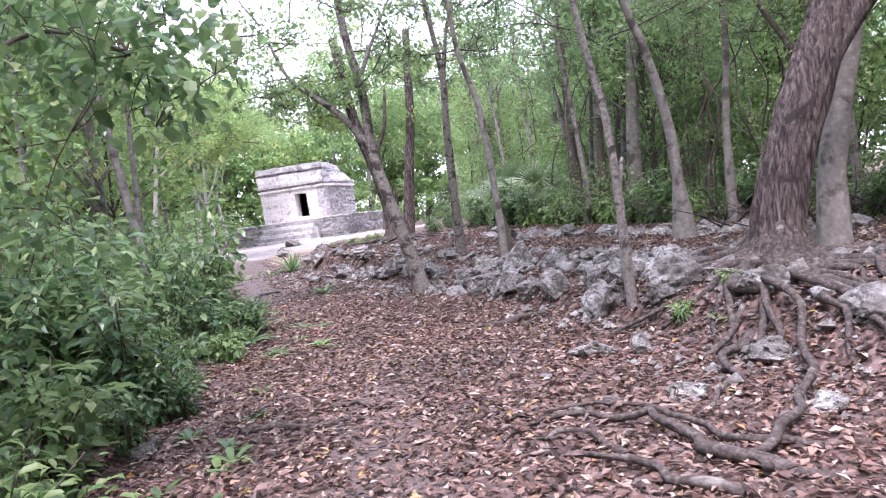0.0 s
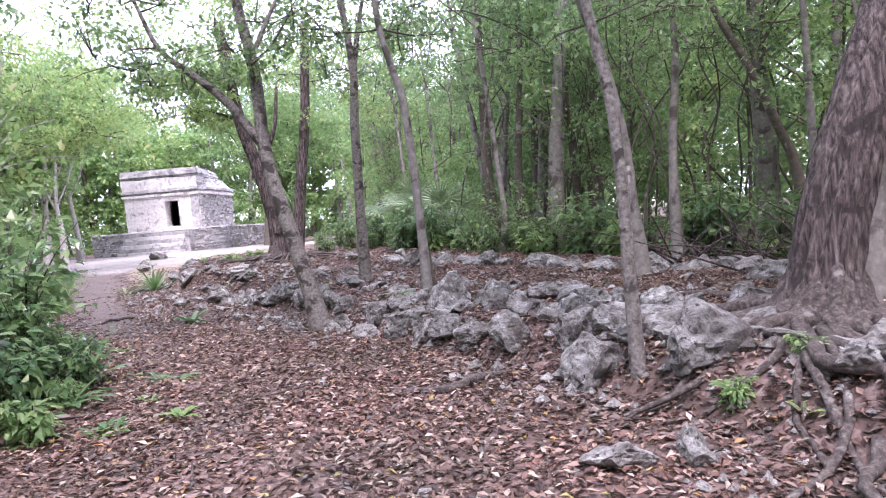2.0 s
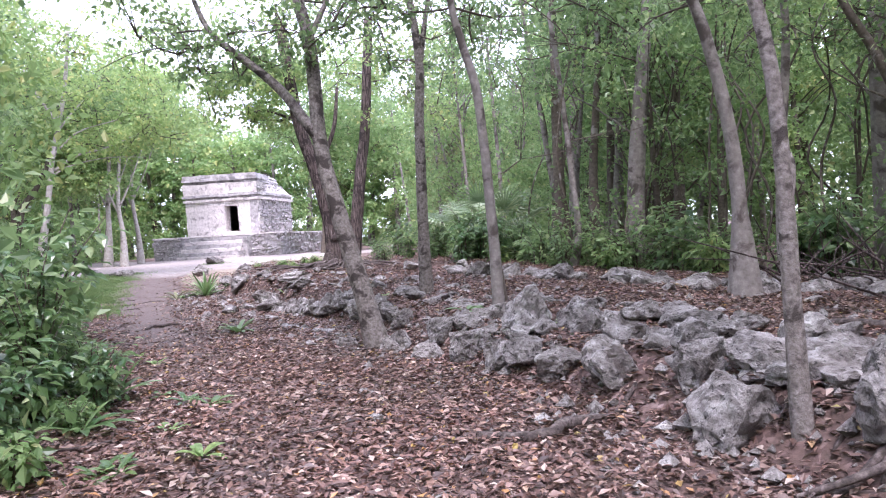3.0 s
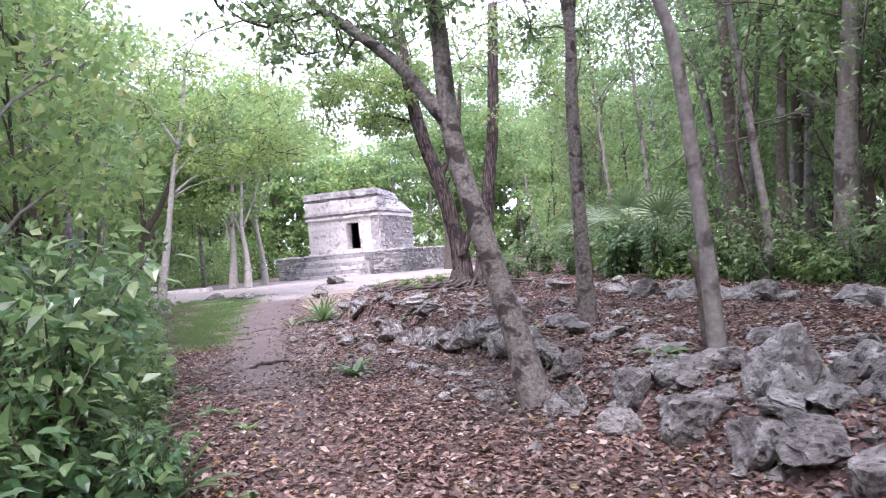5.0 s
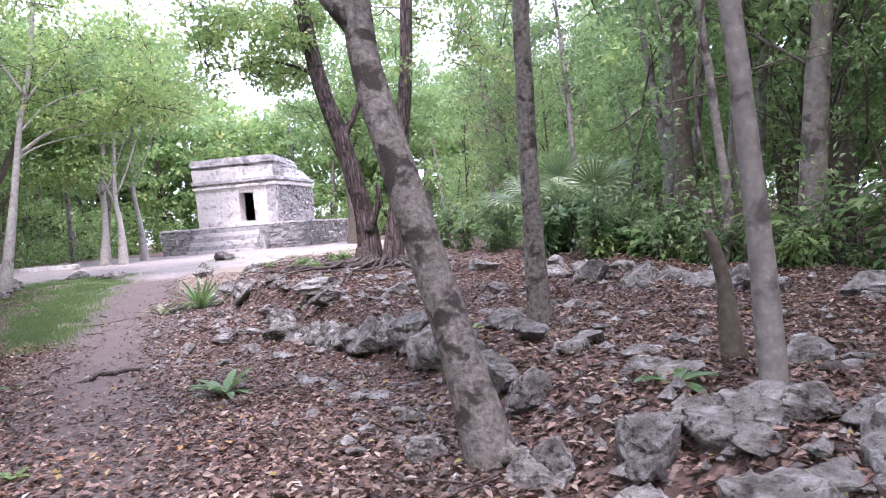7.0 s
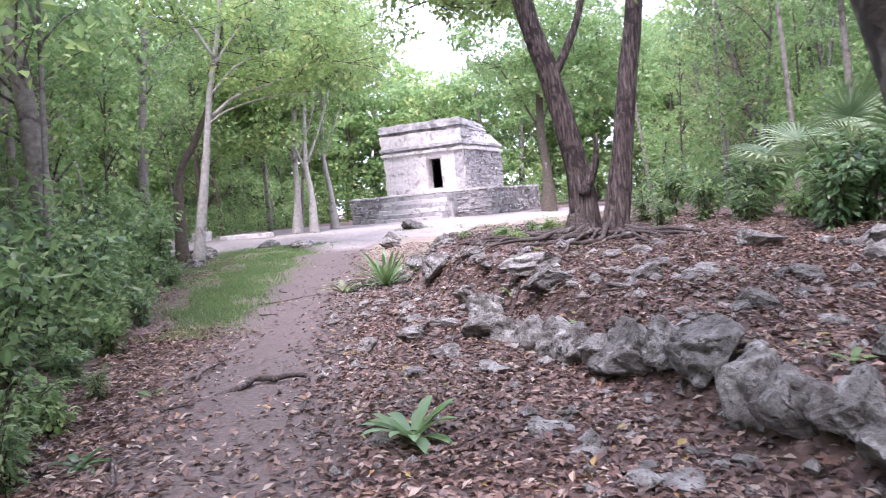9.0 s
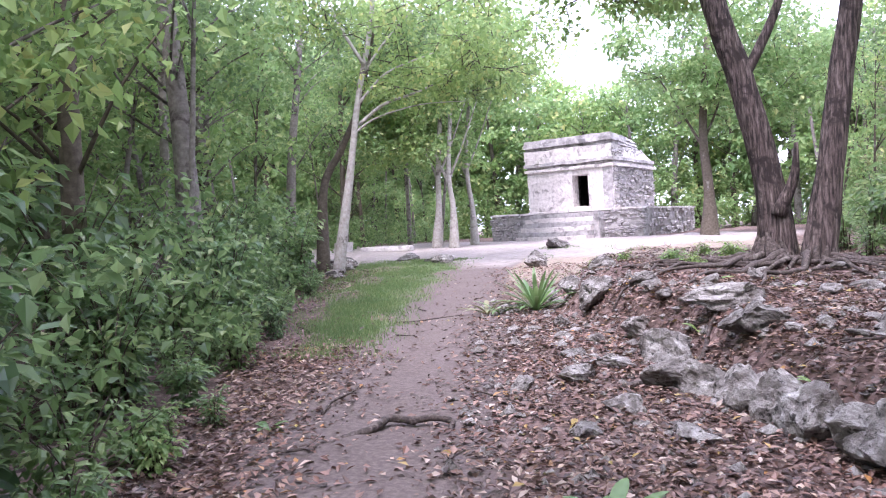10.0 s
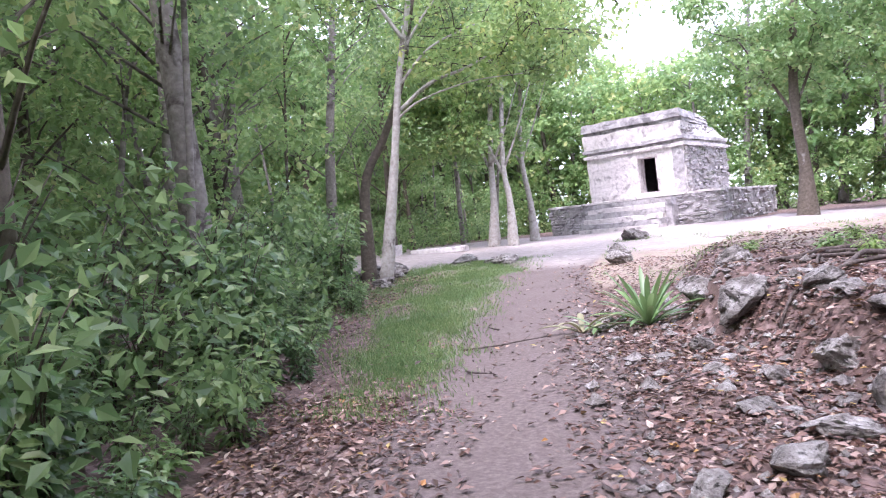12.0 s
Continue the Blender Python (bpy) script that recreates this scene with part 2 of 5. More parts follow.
def tube(pts, radii, sides=8, sub=4, flute=0.0, lobes=5, knots=0.06, seed=0):
    """A tapering stem along a smooth line, with an uneven, fluted skin and closed ends."""
    c = spline(pts, sub)
    r = np.interp(np.linspace(0, 1, len(c)), np.linspace(0, 1, len(radii)), radii)
    d = np.gradient(c, axis=0)
    d /= np.linalg.norm(d, axis=1)[:, None] + 1e-9
    ref = np.array([0.31, 0.95, 0.05]) if abs(d[0, 2]) > 0.5 else np.array([0.05, 0.1, 1.0])
    s = np.cross(d, ref)
    s /= np.linalg.norm(s, axis=1)[:, None]
    u = np.cross(s, d)
    th = np.linspace(0, 2 * math.pi, sides, endpoint=False)
    i = np.arange(len(c))[:, None]
    k = 1 + knots * np.sin(3.1 * th + 0.9 * i + seed) * np.sin(0.7 * i + 1.7 * seed + 2 * th) + flute * np.abs(np.sin(lobes * th / 2 + 0.10 * i + seed))
    rr = (r[:, None] * k)[..., None]
    v = c[:, None, :] + rr * (np.cos(th)[None, :, None] * s[:, None, :] + np.sin(th)[None, :, None] * u[:, None, :])
    v = v.reshape(-1, 3)
    f = []
    for a in range(len(c) - 1):
        for b in range(sides):
            b2 = (b + 1) % sides
            f.append((a * sides + b, a * sides + b2, (a + 1) * sides + b2, (a + 1) * sides + b))
    f.append(tuple(range(sides - 1, -1, -1)))
    f.append(tuple((len(c) - 1) * sides + b for b in range(sides)))
    return v, f


def unit(v):
    return v / (np.linalg.norm(v, axis=1)[:, None] + 1e-9)


def leaf_blades(P, D, U, L, W, full=False):
    """Blades from their stalk ends P along D, faces towards U, with length L and width W; a folded lozenge, or a full pointed oval."""
    D = unit(D)
    S = unit(np.cross(D, U))
    U = np.cross(S, D)
    L, W = np.asarray(L)[:, None], np.asarray(W)[:, None]
    if not full:
        v = np.stack([P, P + D * L * 0.42 + S * W * 0.5 + U * W * 0.16, P + D * L - U * L * 0.10, P + D * L * 0.42 - S * W * 0.5 + U * W * 0.16], 1)
        t = np.array([[0, 1, 2], [0, 2, 3]])
    else:
        rows = [P]
        for a, w, dz in ((0.2, 0.40, 0.02), (0.66, 0.45, 0.02)):
            c = P + D * L * a + U * L * dz
            rows += [c + S * W * w + U * W * 0.14, c, c - S * W * w + U * W * 0.14]
        rows.append(P + D * L - U * L * 0.16)
        v = np.stack(rows, 1)
        t = np.array([[0, 1, 2], [0, 2, 3], [1, 4, 5], [1, 5, 2], [2, 5, 6], [2, 6, 3], [4, 7, 5], [5, 7, 6]])
    n = v.shape[1]
    tri = (t[None] + (np.arange(len(P)) * n)[:, None, None]).reshape(-1, 3)
    return v.reshape(-1, 3), tri


def foliage(rng, clumps, leaf, slim=0.66, full=False, droop=0.22):
    """Blades of many clumps (centre, radius, count, flatness), hanging outwards and down."""
    P, D, U = [], [], []
    for c, rad, n, flat in clumps:
        d = unit(rng.normal(size=(n, 3)))
        p = d * rad * (rng.random((n, 1)) ** 0.42)
        p[:, 2] *= flat
        P.append(p + np.array(c))
        D.append(unit(d * [0.5, 0.5, 0.2] + rng.normal(size=(n, 3)) * 0.8) - [0, 0, droop])
        U.append(rng.normal(size=(n, 3)) * 0.75 + [0, 0, 0.9])
    P, D, U = np.vstack(P), np.vstack(D), np.vstack(U)
    L = leaf * rng.uniform(0.5, 1.15, len(P))
    return leaf_blades(P, D, U, L, L * slim, full)


def leaves_mesh(name, made, mat):
    return mesh_of(name, made[0].tolist(), made[1].tolist(), mat, False)


# ---- ground ----


def spread(lo, fine_lo, fine_hi, hi, step):
    grow = [step * 1.25 ** k for k in range(1, 60)]
    up = [v for v in fine_hi + np.cumsum(grow) if v < hi] + [hi]
    down = [v for v in fine_lo - np.cumsum(grow) if v > lo] + [lo]
    return np.array(down[::-1] + list(np.arange(fine_lo, fine_hi, step)) + up)


def build_ground():
    xs, ys = spread(-400, -14, 8, 400, 0.16), spread(-400, -2, 40, 500, 0.16)
    X, Y = np.meshgrid(xs, ys)
    Z = ground_z(X, Y)
    V = np.stack([X, Y, Z], -1).reshape(-1, 3)
    nx, ny = len(xs), len(ys)
    a = (np.arange(ny - 1)[:, None] * nx + np.arange(nx - 1)[None]).reshape(-1)
    F = np.stack([a, a + 1, a + nx + 1, a + nx], -1)
    me = mesh_of("ground", V.tolist(), F.tolist(), ground_material())
    x, y = V[:, 0], V[:, 1]
    d = np.abs(x - path_x(y))
    width = along(y, [0, 10, 17, 20, 28, 34], [0.4, 0.6, 0.85, 1.05, 0.95, 1.1])
    path = (1 - smooth(width * 0.6, width * 1.35, d)) * along(y, [0, 5, 8, 12, 16, 19], [0.3, 0.5, 0.3, 0.3, 0.7, 1.0])
    clearing = 1 - smooth(0.75, 1.08, np.hypot((x + 12.5) / 13.5, (y - 43) / 9.5))
    clearing = np.maximum(clearing, (1 - smooth(0.6, 1.3, d / 1.1)) * smooth(30, 37, y) * (y < 50))
    wide = along(y, [22.5, 32, 36], [1.9, 4.6, 4.6]) + 0.35 * np.sin(2.1 * y)
    grass = 0.62 * smooth(0.4, 1.1, path_x(y) - x) * (1 - smooth(wide - 0.6, wide + 0.6, path_x(y) - x)) * smooth(21.0, 24, y) * (1 - smooth(34.5, 36, y)) * (0.45 + 0.55 * tufts(x, y))
    weeds = smooth(0.7, 1.2, x - path_x(y)) * smooth(28, 31, y) * (1 - smooth(40, 43, y)) * (1 - smooth(7, 9, x - path_x(y)))
    for key, val in (("path", path), ("clearing", clearing), ("grass", grass), ("weeds", weeds)):
        me.attributes.new(key, "FLOAT", "POINT").data.foreach_set("value", np.ascontiguousarray(val, dtype=np.float32))
    return tagged(new("ground", me), "forest floor of leaf litter and trodden pale earth", "ground", kind="structure")


def ground_material():
    m, nd, ln, b = material("forest_floor", 0.95)
    tc = nd.new("ShaderNodeTexCoord")
    co = tc.outputs["Object"]
    fine, mid, big = noise_of(nd, ln, co, 22, 6, 0.7), noise_of(nd, ln, co, 5, 6), noise_of(nd, ln, co, 0.9, 4)
    vor = nd.new("ShaderNodeTexVoronoi")
    vor.inputs["Scale"].default_value = 17
    ln.new(co, vor.inputs["Vector"])
    flake = ramp(nd, ln, vor.outputs["Color"], [(0.15, (0.05, 0.03, 0.027)), (0.4, (0.115, 0.07, 0.062)), (0.65, (0.20, 0.132, 0.117)), (0.9, (0.31, 0.23, 0.21))])
    soil = ramp(nd, ln, fine, [(0.3, (0.05, 0.031, 0.025)), (0.7, (0.12, 0.077, 0.062))])
    col = mix_of(nd, ln, ramp(nd, ln, mid, [(0.4, (0, 0, 0)), (0.62, (1, 1, 1))]), soil, flake)
    dirt = ramp(nd, ln, fine, [(0.3, (0.07, 0.052, 0.047)), (0.5, (0.112, 0.086, 0.079)), (0.75, (0.185, 0.15, 0.14))])
    pale = ramp(nd, ln, mid, [(0.3, (0.22, 0.185, 0.172)), (0.7, (0.37, 0.325, 0.305))])
    turf = ramp(nd, ln, fine, [(0.3, (0.065, 0.10, 0.05)), (0.7, (0.14, 0.18, 0.09))])
    weed = ramp(nd, ln, mid, [(0.35, (0.19, 0.13, 0.10)), (0.5, (0.27, 0.215, 0.18)), (0.68, (0.17, 0.17, 0.09))])
    for key, layer in (("path", dirt), ("weeds", weed), ("clearing", pale), ("grass", turf)):
        at = nd.new("ShaderNodeAttribute")
        at.attribute_name = key
        ad = nd.new("ShaderNodeMath")
        ad.operation = "MULTIPLY_ADD"
        ln.new(big, ad.inputs[0])
        ad.inputs[1].default_value = 0.5
        ln.new(at.outputs["Fac"], ad.inputs[2])
        col = mix_of(nd, ln, ramp(nd, ln, ad.outputs[0], [(0.5, (0, 0, 0)), (0.85, (1, 1, 1))]), col, layer)
    ln.new(col, b.inputs["Base Color"])
    bump_of(nd, ln, b, fine, 0.5, 0.03)
    return m


ground = build_ground()


def on_ground(x, y, sink=0.0):
    return (x, y, float(ground_z(x, y)) - sink)


# ---- temple ----
TEMPLE = pose(-12.86, 52.89, 0.45, 0, 0, -14.5)
PLAT = 1.42


def solid(name, corners, mat, parent, seg=0.35, rough=0.05, seed=0, label=""):
    """A worn masonry block: eight corners (bottom four, then top four), cut fine and pushed about by noise."""
    bm = bmesh.new()
    v = [bm.verts.new(c) for c in corners]
    for q in ((3, 2, 1, 0), (4, 5, 6, 7), (0, 1, 5, 4), (1, 2, 6, 5), (2, 3, 7, 6), (3, 0, 4, 7)):
        bm.faces.new([v[i] for i in q])
    for _ in range(4):
        es = [e for e in bm.edges if e.calc_length() > seg * 1.6]
        if not es:
            break
        bmesh.ops.subdivide_edges(bm, edges=es, cuts=1, use_grid_fill=True)
    for w in bm.verts:
        w.co += noise.noise_vector(w.co * 1.7 + Vector((seed, 0, 0))) * rough + noise.noise_vector(w.co * 5 + Vector((0, seed, 0))) * rough * 0.5
    me = bpy.data.meshes.new(name)
    bm.to_mesh(me)
    bm.free()
    me.materials.append(mat)
    return part(name, me, parent, label)


def box8(x0, x1, y0, y1, z0, z1, flare=0.0):
    return [(x0, y0, z0), (x1, y0, z0), (x1, y1, z0), (x0, y1, z0),
            (x0 - flare, y0 - flare, z1), (x1 + flare, y0 - flare, z1), (x1 + flare, y1 + flare, z1), (x0 - flare, y1 + flare, z1)]


def stone_meshes(rng, mat, n=5):
    out = []
    for k in range(n):
        bm = bmesh.new()
        bmesh.ops.create_cube(bm, size=1)
        bmesh.ops.bevel(bm, geom=bm.edges[:], offset=0.16, segments=1, affect="EDGES")
        for w in bm.verts:
            w.co += Vector(rng.normal(size=3) * 0.05)
        me = bpy.data.meshes.new("stone")
        bm.to_mesh(me)
        bm.free()
        me.materials.append(mat)
        out.append(me)
    return out


def courses(rng, meshes, parent, origin, right, out, length, height, h=0.24, skip=0.1, lean=0.0):
    """Rough courses of stones on a wall face, each stone a piece of its own."""
    right, out = Vector(right), Vector(out)
    z = 0.02
    while z < height - h * 0.6:
        x = rng.uniform(-0.1, 0.05)
        row = h * rng.uniform(0.7, 1.25)
        while x < length - 0.15:
            w = rng.uniform(0.14, 0.5)
            if rng.random() > skip:
                st = new("stone", meshes[int(rng.integers(len(meshes)))])
                st.parent = parent
                rot = Matrix((right, -out, Vector((0, 0, 1)))).transposed().to_4x4()
                at = Vector(origin) + right * (x + w / 2) + Vector((0, 0, z + row / 2 + rng.normal() * 0.02)) + out * (lean * z + rng.uniform(-0.07, 0.02))
                st.matrix_local = Matrix.Translation(at) @ rot @ pose(0, 0, 0, rng.normal() * 3, rng.normal() * 6, 0) @ Matrix.Diagonal((w * rng.uniform(0.8, 1.0), 0.2, row * rng.uniform(0.6, 1.05), 1))
            x += w
        z += row


def build_temple():
    rng = np.random.default_rng(5)
    stones = stone_meshes(rng, M_MASONRY)
    plat = thing("temple_platform", (0, 0, 0), "low grey stone platform with a broad stair of worn steps", "platform")
    plat.matrix_world = TEMPLE
    body = solid("platform_body", box8(-1.7, 7.0, -1.3, 6.9, -0.3, PLAT), M_MASONRY, plat, 0.5, 0.06, 3)
    solid("platform_rim", box8(-1.78, 7.08, -1.38, 6.98, PLAT, PLAT + 0.09), M_PLASTER, plat, 0.5, 0.04, 9, "pale plastered rim")
    for k in range(6):
        d = 1.55 - 0.26 * k
        z = 0.235 * k
        solid("step", box8(0.75, 4.75, -1.3 - d, -1.25, z - (0.3 if k == 0 else 0.02), z + 0.215), M_MASONRY if k % 2 else M_PLASTER, plat, 0.3, 0.045, 20 + k)
    solid("stair_flank", box8(4.75, 5.05, -2.0, -1.25, -0.2, PLAT - 0.05), M_MASONRY, plat, 0.3, 0.06, 31)
    courses(rng, stones, body, (-1.7, -1.32, 0), (1, 0, 0), (0, -1, 0), 2.5, PLAT, skip=0.3)
    courses(rng, stones, body, (5.05, -1.32, 0), (1, 0, 0), (0, -1, 0), 1.95, PLAT, h=0.18, skip=0.3)
    courses(rng, stones, body, (7.02, -1.3, 0), (0, 1, 0), (1, 0, 0), 8.1, PLAT, skip=0.4)

    b = thing("temple", (0, 0, 0), "small ruined stone temple with pale plastered front and dark doorway", "temple")
    b.matrix_world = TEMPLE @ pose(0, 0, PLAT + 0.09)
    # lower storey: four walls with thickness, the front one open at the door
    W, Dp, H, T = 5.05, 5.9, 2.25, 0.75
    dx0, dx1, dz0, dz1 = 2.72, 3.64, 0.22, 1.92
    solid("front_wall", box8(0, dx0, 0, T, 0, H), M_PLASTER, b, 0.35, 0.045, 41, "worn pale lime plaster")
    solid("front_wall", box8(dx1, W, 0, T, 0, H), M_PLASTER, b, 0.35, 0.045, 42, "worn pale lime plaster")
    solid("lintel", box8(dx0 + 0.004, dx1 - 0.004, 0.02, T, dz1, H), M_PLASTER, b, 0.3, 0.03, 43)
    solid("threshold", box8(dx0 - 0.15, dx1 + 0.15, -0.10, T, -0.02, dz0), M_PLASTER, b, 0.3, 0.03, 44)
    flank = solid("side_wall", box8(W - T, W, T + 0.004, Dp, 0, H), M_MASONRY, b, 0.4, 0.06, 45, "bare grey rubble masonry")
    solid("side_wall", box8(0, T, T + 0.004, Dp, 0, H), M_MASONRY, b, 0.4, 0.06, 46, "bare grey rubble masonry")
    solid("back_wall", box8(T + 0.004, W - T - 0.004, Dp - T, Dp, 0, H), M_DARKSTONE, b, 0.5, 0.05, 47)
    # mouldings and the upper storey, whose far right corner has fallen in
    solid("lower_moulding", box8(-0.12, W + 0.12, -0.12, Dp + 0.02, H, H + 0.16), M_PLASTER, b, 0.3, 0.04, 51)
    solid("recessed_band", box8(-0.02, W + 0.02, -0.02, Dp - 0.05, H + 0.16, H + 0.30), M_MASONRY, b, 0.3, 0.03, 52)
    solid("upper_moulding", box8(-0.16, W + 0.10, -0.16, Dp - 0.05, H + 0.30, H + 0.47), M_MASONRY, b, 0.3, 0.05, 53)
    frieze = solid("frieze", [(-0.05, -0.05, H + 0.47), (W - 0.05, -0.05, H + 0.47), (W - 0.02, Dp - 0.1, H + 0.47), (0, Dp - 0.1, H + 0.47),
                     (-0.08, -0.10, H + 1.18), (W - 0.02, -0.08, H + 1.18), (W - 0.25, Dp - 1.0, H + 1.02), (0.1, Dp - 0.6, H + 1.1)], M_PLASTER, b, 0.35, 0.07, 54, "patchy plaster over stone")
    for k, (z, o) in enumerate(((1.18, 0.04), (1.36, 0.15), (1.56, 0.10))):
        s = 0.02 + 0.06 * k
        solid("cornice_course", [(-o, -o, H + z), (W - s + o, -o, H + z), (W - s - 0.2, Dp - 1.5, H + z - 0.12), (0.1, Dp - 1.2, H + z),
                                 (-o, -o, H + z + 0.2), (W - s + o, -o, H + z + 0.2), (W - s - 0.3, Dp - 2.1, H + z + 0.12), (0.2, Dp - 1.4, H + z + 0.2)],
              M_MASONRY, b, 0.3, 0.06, 60 + k)
    solid("fallen_facing", box8(W - 0.55, W - 0.02, -0.035, 0.1, 0.02, H - 0.05), M_MASONRY, b, 0.16, 0.05, 71, "bare stone where the plaster has fallen")
    courses(rng, stones, flank, (W + 0.02, 0.15, 0), (0, 1, 0), (1, 0, 0), Dp - 0.25, H + 0.1, 0.17, 0.3)
    courses(rng, stones, frieze, (W - 0.06, 0.1, H + 0.5), (-0.03, 0.9995, 0), (1, 0.03, 0), 4.9, 0.62, 0.17, 0.3, -0.12)


build_temple()

# ---- rocks ----


def rock_meshes(seed, count, sub=4):
    out = []
    for k in range(count):
        rng = np.random.default_rng(seed + k)
        bm = bmesh.new()
        bmesh.ops.create_icosphere(bm, subdivisions=sub, radius=1)
        cuts = [(unit(rng.normal(size=(1, 3)))[0], rng.uniform(0.42, 0.8)) for _ in range(11)]
        off = Vector(rng.uniform(-50, 50, 3))
        for v in bm.verts:
            p = np.array(v.co)
            for n, d in cuts:
                s = p @ n
                if s > d:
                    p = p - n * (s - d) * 0.92
            c = Vector(p)
            c += c.normalized() * (0.13 * noise.noise(c * 1.5 + off) + 0.08 * noise.noise(c * 3.9 + off) - 0.30 * max(0, noise.noise(c * 3.6 - off) - 0.12) - 0.10 * abs(noise.noise(c * 7 + off)) + 0.05 * abs(noise.noise(c * 12 - off)))
            v.co = c
        me = bpy.data.meshes.new("boulder")
        bm.to_mesh(me)
        bm.free()
        me.materials.append(M_ROCK)
        out.append(me)
    return out


ROCKS, PEBBLES, CHIPS = rock_meshes(100, 12), rock_meshes(300, 8, 3), rock_meshes(350, 6, 2)
ROCK_RNG = np.random.default_rng(77)


def rock(x, y, rx, ry, h, turn=None, label="grey weathered limestone boulder among fallen leaves", group="boulders of the rock bank", small=False, sink=0.3, name="boulder"):
    pool = CHIPS if name == "stone" else PEBBLES if small else ROCKS
    ob = new(name, pool[int(ROCK_RNG.integers(len(pool)))])
    turn = ROCK_RNG.uniform(0, 360) if turn is None else turn
    z = float(ground_z(x, y)) + h * (0.5 - sink)
    ob.matrix_world = pose(x, y, z, ROCK_RNG.normal() * 9, ROCK_RNG.normal() * 9, turn) @ Matrix.Diagonal((rx * 1.06, ry * 1.06, h * 0.56, 1))
    return tagged(ob, label, "rock", group)


BIG = "large pale grey limestone boulder with pitted sides"
for x, y, rx, ry, h in ((1.85, 9.45, 0.36, 0.34, 0.68), (2.42, 8.60, 0.42, 0.36, 0.62), (-0.38, 14.5, 0.24, 0.2, 0.28), (0.12, 13.75, 0.24, 0.2, 0.36), (-0.2, 14.55, 0.17, 0.17, 0.46),
                        (0.55, 13.3, 0.36, 0.3, 0.54), (1.05, 12.15, 0.28, 0.24, 0.46), (1.25, 11.6, 0.27, 0.25, 0.44), (1.52, 10.95, 0.30, 0.27, 0.55), (1.85, 11.5, 0.33, 0.28, 0.5),
                        (2.25, 10.75, 0.34, 0.3, 0.5), (1.95, 10.15, 0.28, 0.26, 0.5), (2.3, 9.75, 0.28, 0.24, 0.42), (1.9, 13.2, 0.38, 0.3, 0.46), (2.7, 9.4, 0.3, 0.28, 0.42), (1.7, 12.4, 0.3, 0.26, 0.42),
                        (1.3, 13.1, 0.38, 0.35, 0.72), (0.85, 12.6, 0.27, 0.27, 0.46), (0.33, 14.2, 0.25, 0.22, 0.48), (2.6, 11.6, 0.34, 0.3, 0.42), (3.1, 10.4, 0.3, 0.27, 0.4), (2.5, 12.6, 0.3, 0.25, 0.36)):
    rock(x, y, rx, ry, h, label=BIG)
rock(-0.98, 15.2, 0.16, 0.15, 0.26, label="dark brown rock lying in leaf litter")
rock(1.3, 7.65, 0.34, 0.22, 0.24, 20, "flat grey limestone slab lying in leaf litter")
rock(1.72, 7.5, 0.16, 0.15, 0.34, label="upright pale limestone lump beside tree roots")
for x, y, rx, ry, h in ((2.55, 6.5, 0.24, 0.2, 0.36), (1.65, 5.95, 0.2, 0.16, 0.18), (3.2, 6.2, 0.3, 0.25, 0.3), (2.9, 7.4, 0.3, 0.25, 0.4), (3.3, 5.2, 0.25, 0.25, 0.3), (2.3, 5.3, 0.15, 0.14, 0.16)):
    rock(x, y, rx, ry, h, label="pale limestone rock wedged between exposed roots")
# the bank's edge past the leaning tree: a broken line of single blocks
for x, y, rx, ry, h, turn in ((-0.15, 15.6, 0.22, 0.18, 0.34, 30), (-0.35, 16.3, 0.25, 0.2, 0.4, 60), (-0.55, 17.0, 0.26, 0.2, 0.44, 95), (-0.85, 17.7, 0.26, 0.24, 0.5, 110), (-1.05, 18.4, 0.44, 0.28, 0.50, 115),
                              (-1.5, 19.15, 0.48, 0.27, 0.58, 118), (-1.98, 19.9, 0.36, 0.25, 0.60, 112), (-2.38, 20.7, 0.25, 0.23, 0.56, 80), (-2.9, 21.15, 0.40, 0.26, 0.40, 10), (-2.25, 21.6, 0.42, 0.3, 0.42, 30),
                              (-3.08, 22.2, 0.26, 0.42, 0.55, 35), (-3.62, 21.85, 0.34, 0.2, 0.22, 8), (-2.5, 22.5, 0.55, 0.3, 0.30, 20), (-3.55, 23.4, 0.3, 0.24, 0.34, 60), (-3.6, 24.5, 0.25, 0.2, 0.3, 40),
                              (-0.72, 17.35, 0.26, 0.22, 0.46, 100), (-1.26, 18.78, 0.30, 0.24, 0.52, 118), (-1.75, 19.52, 0.34, 0.24, 0.56, 115), (-2.18, 20.33, 0.32, 0.24, 0.54, 110), (-2.68, 21.0, 0.26, 0.22, 0.42, 60),
                              (-0.28, 16.0, 0.24, 0.2, 0.36, 80), (-0.45, 16.65, 0.28, 0.22, 0.42, 95), (-4.35, 25.0, 0.34, 0.3, 0.62, 100), (-4.7, 24.3, 0.2, 0.17, 0.25, 0), (-4.95, 26.2, 0.28, 0.25, 0.5, 120), (-5.5, 26.9, 0.25, 0.2, 0.3, 50), (-4.5, 26.6, 0.3, 0.22, 0.3, 20)):
    rock(x, y, rx, ry, h, turn, "grey limestone block at the edge of the bank", sink=0.28)
for x, y, rx, h in ((-4.33, 20.85, 0.2, 0.2), (-3.88, 21.25, 0.3, 0.24), (-4.5, 23.4, 0.16, 0.16), (-4.1, 22.4, 0.2, 0.14), (-3.3, 20.3, 0.22, 0.18), (-3.5, 19.6, 0.24, 0.16), (-2.7, 19.6, 0.2, 0.2), (-4.0, 23.2, 0.22, 0.18)):
    rock(x, y, rx, rx * 0.7, h, label="low brown stone half buried in leaf litter", small=True)
